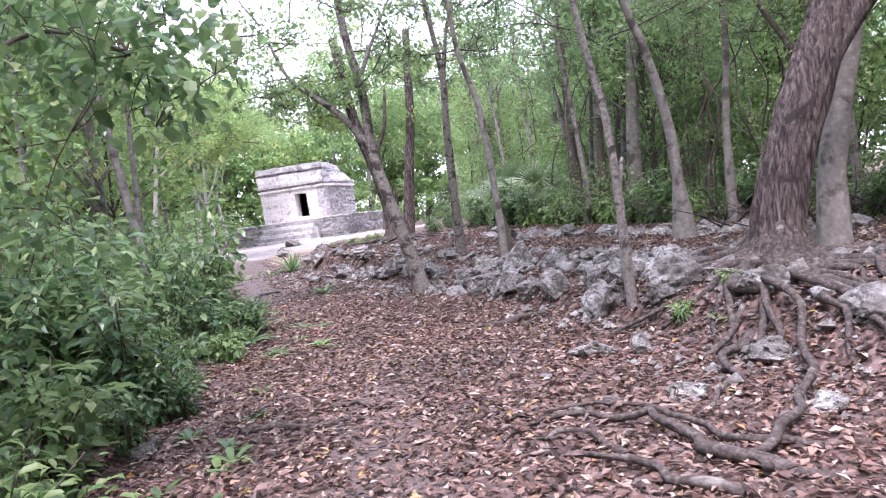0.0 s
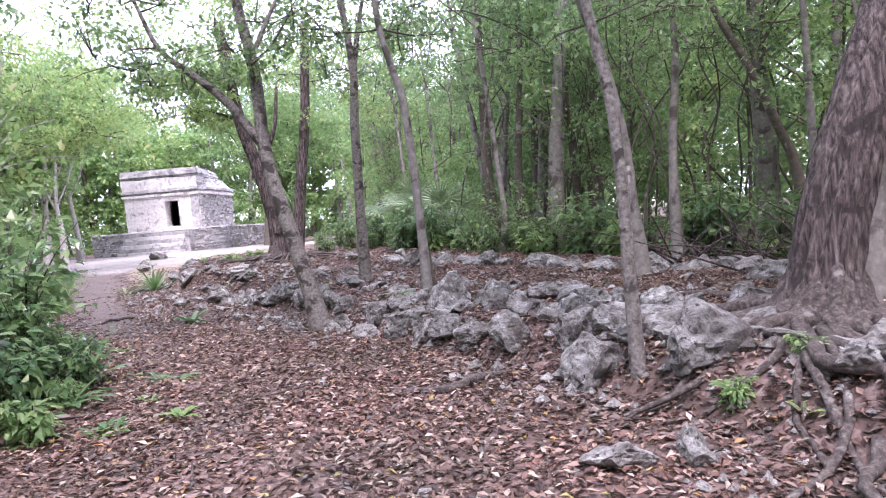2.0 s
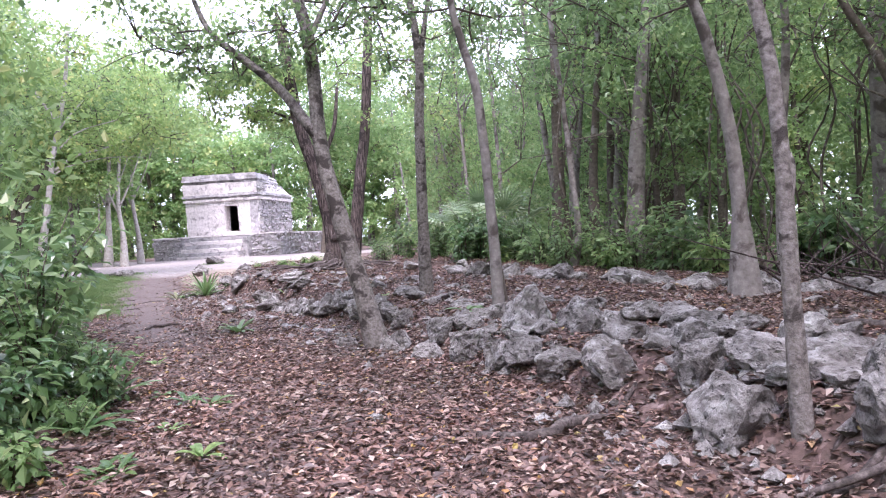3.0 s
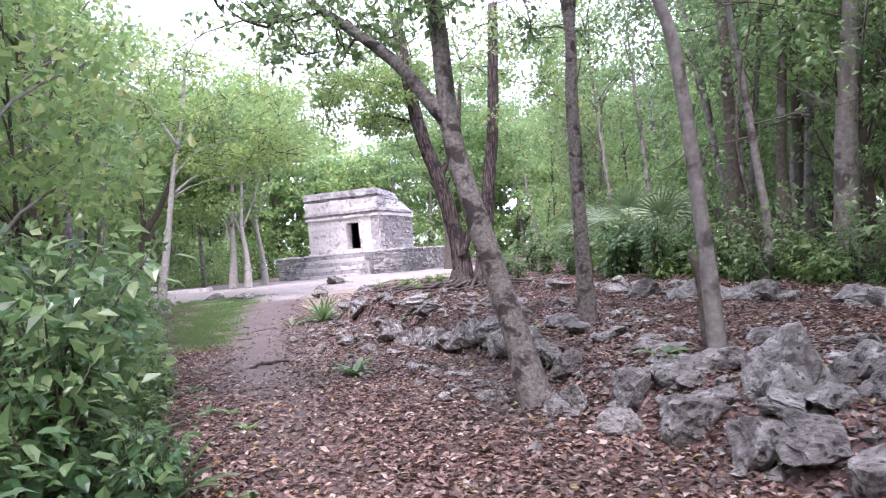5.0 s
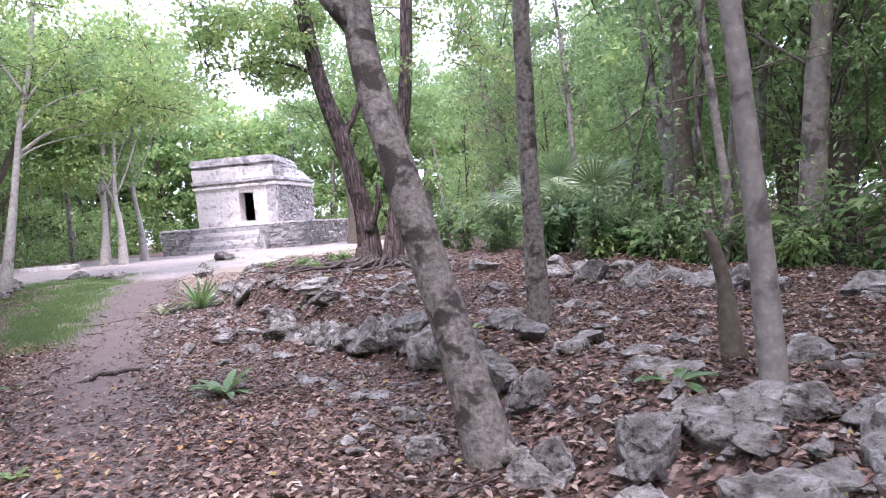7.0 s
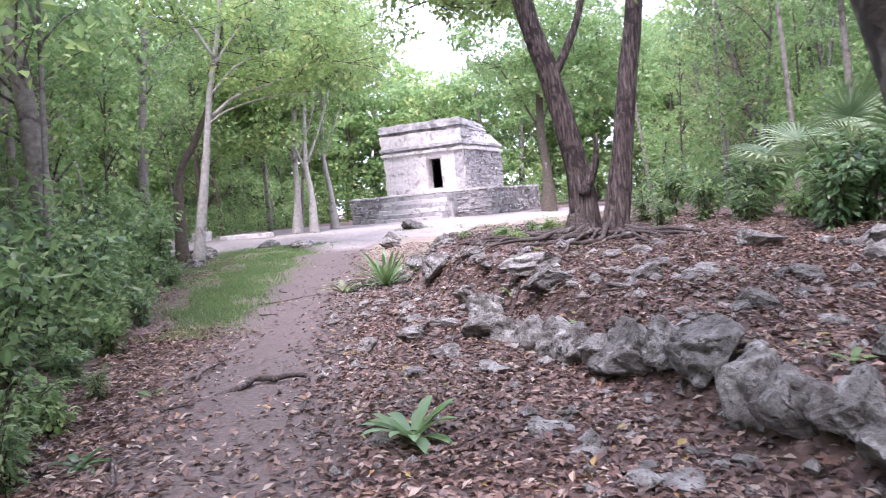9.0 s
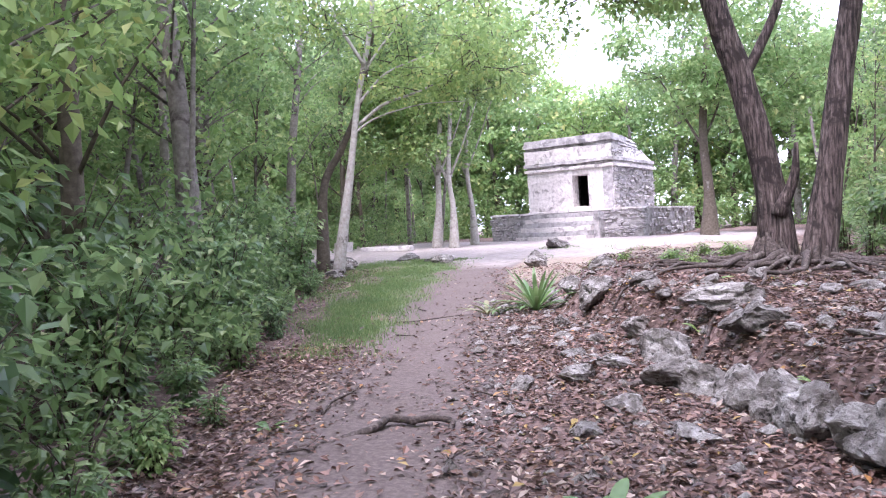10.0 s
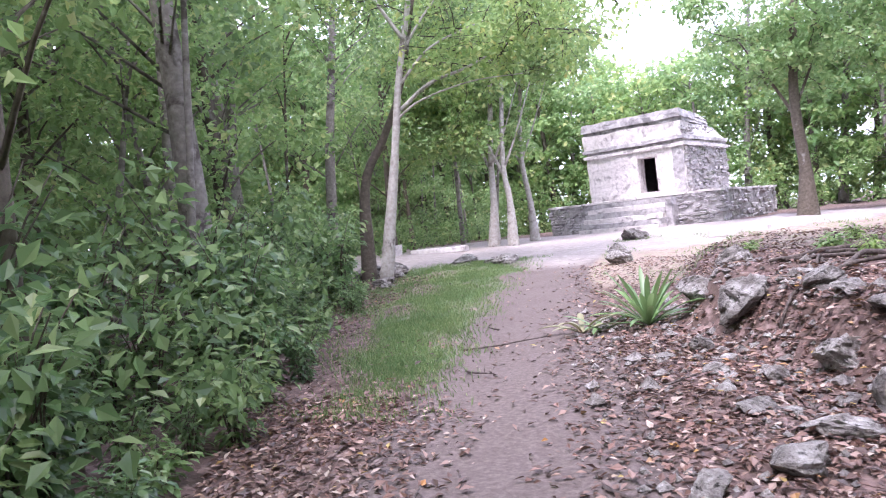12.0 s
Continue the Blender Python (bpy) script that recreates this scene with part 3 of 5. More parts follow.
# rubble heaped along the first stretch of the bank, thinning out behind
for k in range(64):
    y = ROCK_RNG.uniform(8, 14.3)
    x = float(rock_x(y)) + 0.35 + ROCK_RNG.random() ** 1.3 * 2.6
    r = ROCK_RNG.uniform(0.10, 0.24)
    rock(x, y, r * 1.3, r, r * ROCK_RNG.uniform(1.1, 1.6), small=r < 0.17)
for k in range(38):
    y = ROCK_RNG.uniform(14, 25)
    x = float(rock_x(y)) + 0.4 + ROCK_RNG.random() ** 1.2 * 3.2
    r = ROCK_RNG.uniform(0.08, 0.17)
    rock(x, y, r * 1.4, r, r * ROCK_RNG.uniform(0.9, 1.4), small=True)
for x, y, r in ((0.62, 16.4, 0.17), (0.15, 16.8, 0.24), (0.35, 16.2, 0.14), (0.0, 17.6, 0.2), (0.7, 15.4, 0.16), (-0.4, 19.2, 0.18), (-1.2, 21.3, 0.2), (1.9, 15.2, 0.2)):
    rock(x, y, r * 1.3, r, r * 1.4, label="pale stone standing in the bank's leaf litter", small=True)
# the back edge of the bank
for k in range(46):
    t = ROCK_RNG.random()
    x, y = np.interp(t, [0, 0.3, 0.6, 1], [1.0, 3.2, 5.2, 7.2]), np.interp(t, [0, 0.3, 0.6, 1], [23.0, 18.8, 15.2, 11.0])
    r = ROCK_RNG.uniform(0.12, 0.32)
    rock(x + ROCK_RNG.normal() * 0.4, y + ROCK_RNG.normal() * 0.6, r * 1.3, r, r * 1.4, label="pale limestone rock at the back of the bank", small=True)
for k in range(170):
    y = ROCK_RNG.uniform(6, 27)
    x = float(rock_x(y)) + 0.4 + ROCK_RNG.random() ** 1.3 * 5.5
    r = ROCK_RNG.uniform(0.05, 0.13)
    rock(x, y, r * 1.4, r, r * 1.1, small=True, label="small grey stone scattered in leaf litter", group="loose stones", name="stone")
for k in range(60):
    y = ROCK_RNG.uniform(15, 25)
    x = float(rock_x(y)) - ROCK_RNG.random() * 1.3
    r = ROCK_RNG.uniform(0.04, 0.12)
    rock(x, y, r * 1.5, r, r, small=True, label="small brown stone scattered in leaf litter", group="loose stones", name="stone")
for k in range(14):
    y = ROCK_RNG.uniform(4, 14)
    x = float(path_x(y)) + ROCK_RNG.uniform(0.8, 2.0)
    r = ROCK_RNG.uniform(0.03, 0.08)
    rock(x, y, r * 1.5, r, r, small=True, label="small grey stone scattered in leaf litter", group="loose stones", name="stone")
for x, y, r in ((-2.6, 6.2, 0.2), (-2.95, 6.0, 0.16), (-3.3, 6.1, 0.2)):
    rock(x, y, r, r * 0.7, r * 0.9, label="pale stone half hidden at the shrubs' foot")
rock(-8.1, 39.0, 0.75, 0.5, 0.5, label="low rounded boulder in the pale clearing")
for x, y in ((-7.6, 34.0), (-7.2, 32.6)):
    rock(x, y, 0.42, 0.3, 0.42, label="grey weathered stone beside the path")
for x, y, r in ((-10.6, 34.4, 0.5), (-11.2, 34.8, 0.4), (-12.5, 35.9, 0.45), (-13.6, 33.6, 0.6), (-14.1, 34.3, 0.6), (-13.3, 33.1, 0.4), (-12.8, 31.7, 0.4), (-12.4, 31.2, 0.3), (-14.5, 33.2, 0.6), (-15.0, 34.9, 0.5)):
    rock(x, y, r, r * 0.6, r * 0.75, label="dark weathered stone at the edge of the grass")

# ---- the trees along the walk ----


def named_tree(name, trunks, bark, clumps, leafmat, label, leaf=0.1, seed=0, roots=(), sides=10, flute=0.0, lobes=5, flare=1.6, limbs=(), full=False, rootmat=None, twig=1.0):
    """A tree: stems (points, radius at foot, radius at top), limbs of the same form, roots over the ground, and a crown of leaf clumps."""
    rng = np.random.default_rng(seed)
    base = trunks[0][0][0]
    at = Vector(base)
    t = thing(name, at, label, "tree")
    for k, (pts, r0, r1) in enumerate(trunks):
        p = [np.array(q) - np.array(at) for q in pts]
        p[0] = p[0] - [0, 0, 0.25]
        n = len(p)
        rad = [r0 * (flare if i == 0 else 1) * (1 - i / (n - 1)) + r1 * i / (n - 1) for i in range(n)]
        part("trunk", mesh_of("trunk", *merge([tube(p, rad, sides, 6, flute, lobes, 0.07, seed + k)]), bark), t)
    for k, (pts, r0, r1) in enumerate(limbs):
        p = [np.array(q) - np.array(at) for q in pts]
        part("limb", mesh_of("limb", *merge([tube(p, [r0, r1], 7, 5, 0, 5, 0.08, seed + 9 * k)]), bark), t)
    for k, (pts, r0, r1) in enumerate(roots):
        p = [np.array(q) - np.array(at) for q in pts]
        part("root", mesh_of("root", *merge([tube(p, [r0 * 0.85, (r0 + r1) * 0.36, r1 * 0.7], 7, 2, 0.25, 3, 0.22, seed + 5 * k)]), rootmat or bark), t)
    if clumps:
        local = [(np.array(c) - np.array(at), r, n, f) for c, r, n, f in clumps]
        twigs = []
        tops = [np.array(q) - np.array(at) for pts, _, _ in list(trunks) + list(limbs) for q in spline(pts, 4)[2 * len(pts):]]
        nodes = np.array(tops)
        for c, r, n, f in sorted(local, key=lambda g: min(np.linalg.norm(q - g[0]) for q in tops)):
            near = nodes[np.argmin(np.linalg.norm(nodes - c, axis=1) + 0.4 * np.maximum(0, nodes[:, 2] - c[2]))]
            nodes = np.vstack([nodes, c])
            mid = (near + c) / 2 + rng.normal(size=3) * 0.12
            twigs.append(tube([near, mid, c], [0.020 * twig, 0.014 * twig, 0.006 * twig], 4, 2, seed=seed))
            for _ in range(2):
                e2 = c + rng.normal(size=3) * r * np.array([0.7, 0.7, 0.35])
                twigs.append(tube([mid, (mid + e2) / 2 + rng.normal(size=3) * 0.06, e2], [0.012 * twig, 0.004 * twig], 3, 2, seed=seed))
        part("branching", mesh_of("branching", *merge(twigs), M_BARK_DARK), t)
        part("crown", leaves_mesh("crown", foliage(rng, local, leaf, 0.62, full), leafmat), t)
    return t


def scatter_clumps(rng, centre, size, count, rad, n, flat=0.55):
    return [(np.array(centre) + rng.uniform(-1, 1, 3) * np.array(size), rad * rng.uniform(0.7, 1.25), int(n * rng.uniform(0.7, 1.2)), flat) for _ in range(count)]


def ground_root(pts, lift=0.03):
    """A root's line laid over the ground, with side turns of its own."""
    line = spline([(x, y, dz) for x, y, dz in pts], 3)
    k = np.arange(len(line))
    ph = pts[0][0] * 7.3 + pts[-1][1] * 3.1
    x = line[:, 0] + 0.045 * np.sin(1.9 * k + ph) * (k > 1)
    y = line[:, 1] + 0.045 * np.cos(1.4 * k + 2 * ph) * (k > 1)
    z = ground_z(x, y) + lift * 0.7 + line[:, 2] + 0.018 * np.sin(1.3 * k + ph)
    return [tuple(p) for p in np.stack([x, y, z], 1)]


RT = np.random.default_rng(11)
OVER = np.random.default_rng(12)


def overhead(x, y, z=9.0, size=(3.0, 3.0, 0.9), count=40):
    """The high, closed part of a crown."""
    return scatter_clumps(OVER, (x, y, z), size, count, 0.85, 110)


# the leaning tree with dark and light patches
named_tree("leaning_tree", [([(-0.5, 14.9, -0.3), (-0.70, 15.0, 0.43), (-1.0, 15.15, 1.67), (-1.2, 15.3, 2.62), (-1.27, 15.4, 4.03), (-1.46, 15.5, 5.16), (-1.6, 15.6, 7.5)], 0.155, 0.07)],
           M_BARK_MOTTLED, scatter_clumps(RT, (-2.0, 15.6, 5.0), (1.7, 1.5, 1.1), 26, 0.55, 90) + scatter_clumps(RT, (-1.8, 15.7, 7.5), (2.4, 2.2, 0.9), 26, 0.7, 90)
           + scatter_clumps(RT, (-2.5, 15.7, 4.0), (0.8, 0.5, 0.4), 9, 0.35, 50) + overhead(-2.2, 14.5) + overhead(-2.4, 19.5, 9.6),
           M_LEAF, "leaning slender tree with dark patches on grey bark", 0.12, 21,
           limbs=[([(-1.25, 15.3, 2.75), (-1.77, 15.5, 3.51), (-2.37, 15.65, 4.07), (-2.79, 15.79, 4.48), (-3.13, 15.89, 5.31)], 0.085, 0.03),
                  ([(-1.27, 15.4, 4.2), (-0.9, 15.6, 5.0), (-0.4, 15.9, 6.0)], 0.05, 0.02)],
           roots=[(ground_root([(-0.5, 14.85, 0.1), (-0.25, 14.6, 0.02), (0.0, 14.5, -0.1)]), 0.09, 0.03)], flare=1.35)
named_tree("slender_tree", [([(0.39, 17.7, 0.1), (0.40, 17.75, 1.28), (0.45, 17.8, 3.33), (0.51, 17.83, 4.36), (0.39, 17.9, 5.7), (0.1, 18, 8.0)], 0.12, 0.05)], M_BARK_MOTTLED,
           scatter_clumps(RT, (0.5, 18.0, 6.6), (1.9, 1.7, 1.4), 34, 0.65, 85) + scatter_clumps(RT, (0.5, 17.9, 4.9), (1.1, 0.9, 0.5), 9, 0.4, 55) + overhead(1.5, 19.5, 9.6), M_LEAF,
           "slender upright tree with blotched grey-brown bark", 0.12, 22, flare=1.25, limbs=[([(0.51, 17.83, 4.3), (0.66, 17.84, 5.15), (0.85, 17.85, 5.9), (1.3, 17.9, 7.2)], 0.06, 0.025)])
named_tree("grey_tree", [([(1.14, 14.3, 0.05), (1.11, 14.4, 1.48), (1.03, 14.49, 3.08), (0.87, 14.55, 3.81), (0.72, 14.61, 4.7), (0.6, 14.7, 7.5)], 0.078, 0.04)], M_BARK_PALE,
           scatter_clumps(RT, (1.1, 14.0, 6.7), (2.4, 2.2, 1.1), 40, 0.7, 80) + scatter_clumps(RT, (0.7, 15.0, 4.9), (1.5, 1.2, 0.6), 12, 0.45, 60) + overhead(2.2, 14.0), M_LEAF, "straight slender tree with smooth pale grey bark", 0.12, 23, flare=1.2)
named_tree("dead_stub", [([(1.36, 15.3, 0.05), (1.33, 15.3, 0.6), (1.27, 15.3, 0.95), (1.22, 15.3, 1.1)], 0.075, 0.03)], M_BARK_DARK, [], None, "broken dead stub of a small tree", seed=24)
named_tree("tree_stump", [([(6.0, 20.9, 0.1), (6.0, 20.9, 0.3), (6.02, 20.9, 0.62)], 0.22, 0.2)], M_BARK_RED, [], None, "red-brown cut stump at the forest's edge", seed=29, flute=0.1)
named_tree("spotted_tree", [([(2.1, 9.02, -0.2), (2.1, 9.09, 0.63), (2.1, 9.12, 1.45), (2.07, 9.16, 2.18), (1.98, 9.21, 2.77), (1.9, 9.25, 3.4), (1.7, 9.4, 5.5)], 0.062, 0.035)], M_BARK_MOTTLED,
           scatter_clumps(RT, (2.1, 10.3, 5.2), (2.4, 2.0, 0.8), 38, 0.65, 75) + overhead(-0.5, 9.0, 8.2) + overhead(2.0, 5.5, 8.0), M_LEAF, "thin tree with white and dark lichen spots", 0.12, 25, flare=1.25,
           limbs=[([(2.1, 9.12, 1.2), (2.2, 9.2, 1.5), (2.25, 9.3, 1.62)], 0.04, 0.02)])
named_tree("buttressed_tree", [([(4.65, 14.28, 0.05), (4.65, 14.34, 1.23), (4.59, 14.41, 2.45), (4.34, 14.49, 3.81), (4.04, 14.54, 4.84), (3.6, 14.6, 7.0)], 0.11, 0.055)], M_BARK_PALE,
           scatter_clumps(RT, (4.0, 14.9, 6.0), (2.4, 1.9, 1.7), 40, 0.65, 80), M_LEAF, "pale tan tree with a swollen foot", 0.12, 26, flute=0.15, flare=2.3)
named_tree("straight_tree", [([(6.5, 16.3, 0.1), (6.55, 16.4, 2.03), (6.8, 16.5, 4.11), (6.85, 16.6, 5.52), (6.9, 16.7, 8)], 0.095, 0.05)], M_BARK_PALE,
           scatter_clumps(RT, (6.9, 16.9, 6.4), (2.2, 1.9, 2.2), 40, 0.65, 80), M_LEAF, "straight thin tree with light brown bark", 0.12, 27)
named_tree("twisted_tree", [([(8.5, 15.1, 0.2), (8.36, 15.19, 1.66), (8.12, 15.27, 2.42), (7.61, 15.42, 3.73), (7.17, 15.53, 4.61), (6.6, 15.7, 6.2)], 0.11, 0.05)], M_BARK_DARK,
           scatter_clumps(RT, (7.3, 15.9, 5.4), (1.8, 1.6, 1.8), 32, 0.6, 80), M_LEAF, "dark crooked tree leaning over the bank", 0.12, 28)
for k, pts in enumerate(([(4.18, 21.65, 0.2), (4.46, 21.63, 0.95), (4.39, 21.72, 2.62), (4.33, 21.78, 3.69), (4.1, 21.9, 6.5)], [(4.45, 23.3, 0.25), (4.53, 23.43, 2.6), (4.62, 23.56, 5.9), (4.7, 23.7, 9.0)],
                         [(5.2, 22.6, 0.2), (5.25, 22.7, 2.5), (5.6, 22.9, 5.5), (5.7, 23, 8.5)], [(6.4, 24.2, 0.3), (6.3, 24.3, 3), (6.6, 24.4, 8.5)])):
    named_tree("forest_tree", [(pts, (0.09, 0.2, 0.14, 0.17)[k], 0.06)], (M_BARK_PALE, M_BARK_DARK, M_BARK_DARK, M_BARK_DARK)[k],
               scatter_clumps(RT, np.array(pts[-1]) - [0, 0, 1.2], (2.2, 2.0, 3.0), 24, 0.75, 75), M_LEAF, "forest tree at the shaded back of the bank", 0.14, 30 + k)
# the great fibrous tree and the pale trunk behind it
great = named_tree("great_tree", [([(3.80, 8.97, 0.1), (3.87, 8.97, 0.55), (4.07, 8.97, 1.25), (4.50, 9.0, 2.3), (4.92, 9.1, 3.2), (5.4, 9.3, 5.0), (5.6, 9.4, 8.0)], 0.27, 0.18)], M_BARK_RED,
           scatter_clumps(RT, (4.9, 9.5, 6.6), (2.8, 2.6, 1.2), 42, 0.75, 85) + overhead(3.8, 9.5, 9.0) + overhead(4.0, 13.0, 9.3), M_LEAF, "great tree with shaggy red-brown fibrous bark and spreading roots", 0.13, 41, sides=44, flute=0.22, lobes=15, flare=1.55,
           limbs=[([(4.4, 9.0, 2.0), (4.95, 8.9, 2.8), (5.75, 8.7, 3.7)], 0.15, 0.09)], rootmat=M_ROOT,
           roots=[(ground_root(p, 0.02), a, b) for p, a, b in (
               ([(3.75, 9.0, 0.15), (3.2, 8.75, 0.05), (2.9, 8.25, 0.02), (2.6, 7.7, 0.0), (2.25, 7.0, -0.02)], 0.08, 0.025),
               ([(3.8, 8.85, 0.12), (3.3, 8.3, 0.05), (3.05, 7.5, 0.06), (2.65, 6.9, 0.02), (2.2, 6.3, 0.0), (1.6, 6.1, -0.03)], 0.07, 0.02),
               ([(3.95, 8.75, 0.12), (3.75, 8.0, 0.05), (3.35, 7.2, 0.05), (3.05, 6.5, 0.08), (2.9, 5.9, 0.0), (2.5, 5.2, 0.0)], 0.065, 0.02),
               ([(4.15, 8.7, 0.1), (4.3, 7.9, 0.05), (4.0, 7.0, 0.02), (3.6, 6.2, 0.05), (3.45, 5.3, 0.0)], 0.07, 0.025),
               ([(3.7, 9.25, 0.12), (3.2, 9.4, 0.05), (2.75, 9.2, 0.04), (2.6, 8.9, -0.03)], 0.11, 0.03),
               ([(3.75, 9.4, 0.12), (3.3, 9.9, 0.06), (2.9, 10.5, 0.03), (2.8, 11.2, -0.02)], 0.11, 0.03),
               ([(4.3, 9.6, 0.1), (4.2, 10.3, 0.05), (3.8, 10.9, 0.04), (3.9, 11.6, -0.02)], 0.11, 0.03),
               ([(2.6, 7.0, 0.0), (2.2, 6.6, 0.06), (2.0, 6.0, 0.02), (1.5, 5.5, 0.0)], 0.05, 0.02),
               ([(1.75, 4.2, 0.0), (1.36, 4.58, 0.03), (1.26, 5.1, 0.08), (1.1, 5.45, 0.07), (0.78, 5.55, 0.04), (0.5, 5.75, 0.03), (0.1, 5.3, -0.03)], 0.05, 0.015),
               ([(1.9, 4.6, 0.0), (1.5, 4.98, 0.04), (1.3, 5.4, 0.06), (1.05, 5.8, 0.04), (0.5, 5.92, 0.02), (-0.25, 5.7, -0.03)], 0.03, 0.01),
               ([(1.25, 4.15, 0.0), (1.0, 4.45, 0.04), (0.8, 4.78, 0.05), (0.45, 5.08, 0.02), (0.05, 5.1, -0.03)], 0.036, 0.012),
               ([(0.9, 4.95, 0.0), (0.6, 5.3, 0.03), (0.3, 5.45, 0.0)], 0.03, 0.012),
               ([(1.45, 4.3, 0.03), (1.55, 4.6, 0.05), (1.95, 5.0, 0.08), (2.28, 5.5, 0.12), (2.74, 6.3, 0.16), (2.9, 7.2, 0.1)], 0.03, 0.045),
               ([(3.1, 8.2, 0.03), (2.75, 7.6, 0.1), (2.8, 7.0, 0.05), (2.55, 6.5, 0.02)], 0.08, 0.03),
               ([(3.4, 7.8, 0.05), (3.1, 7.0, 0.12), (3.2, 6.3, 0.05), (2.95, 5.5, 0.0)], 0.08, 0.03))]
           + [(ground_root([(3.8 + 0.3 * math.cos(a), 8.97 + 0.3 * math.sin(a), 0.15), (3.8 + 0.8 * math.cos(a), 8.97 + 0.8 * math.sin(a), 0.04), (4.0 + d * 0.7 * math.cos(a + b), 9.1 + d * 0.7 * math.sin(a + b), 0.03),
                             (4.0 + d * math.cos(a + 2 * b), 9.1 + d * math.sin(a + 2 * b), -0.03)], 0.04), 0.1 * q, 0.02)
              for a, b, d, q in ((3.3, 0.1, 2.0, 0.8), (3.6, -0.1, 2.6, 0.7), (3.9, 0.12, 3.2, 0.9), (4.15, -0.1, 3.4, 0.7), (4.4, 0.1, 3.6, 0.8), (4.65, -0.12, 3.0, 0.7), (4.95, 0.1, 2.6, 0.8), (2.8, 0.15, 2.0, 0.8), (2.4, -0.1, 1.9, 0.7), (3.75, 0.2, 2.2, 0.5), (4.3, 0.2, 2.4, 0.5))])



def root_fan(tree, foot, turns, count, near, far, thick, seed):
    """Strands that run down a tree's foot and out over the stones. foot: points up the trunk's line; near: the trunk's radius there."""
    rng = np.random.default_rng(seed)
    fz, fx, fy = zip(*((z, x, y) for x, y, z in foot))
    for k, a in enumerate(np.linspace(*turns, count)):
        a += rng.normal() * 0.07
        swirl = rng.normal() * 0.22
        reach = rng.uniform(*far)
        up = fz[0] + rng.uniform(0.25, 0.65)
        pts = []
        for z, r in ((up, near * 0.75), (fz[0] + (up - fz[0]) * 0.6, near * 1.1), (fz[0] + 0.12, near * 1.5)):
            pts.append((np.interp(z, fz, fx) + r * math.cos(a), np.interp(z, fz, fy) + r * math.sin(a), z))
        for d, lift in ((near * 2.3, 0.08), (near * 3.4, 0.05), (0.7 * reach + near, 0.05), (reach + near, -0.03)):
            b = a + swirl * (d - 0.5) + 0.16 * math.sin(5 * d + k)
            x, y = fx[0] + d * math.cos(b), fy[0] + d * math.sin(b)
            pts.append((x, y, float(ground_z(x, y)) + lift * rng.uniform(0.6, 1.8)))
        r0 = rng.uniform(*thick)
        p = [np.array(q) - np.array(tree.location) for q in pts]
        part("root", mesh_of("root", *merge([tube(p, [r0 * 0.5, r0, r0, r0 * 0.8, r0 * 0.65, r0 * 0.45, 0.012], 8, 4, 0.3, 3, 0.2, k)]), M_ROOT), tree)


root_fan(great, [(3.80, 8.97, 0.1), (3.87, 8.97, 0.55), (4.07, 8.97, 1.25)], (2.2, 6.0), 19, 0.27, (0.9, 2.2), (0.05, 0.085), 43)
named_tree("pale_tree", [([(4.95, 9.75, 0.1), (5.05, 9.8, 1.11), (5.32, 9.85, 2.13), (5.58, 9.9, 3.15), (5.9, 10, 6.5)], 0.19, 0.12)], M_BARK_PALE, [], None, "thick pale grey trunk beside the great tree", seed=42, flare=1.25)
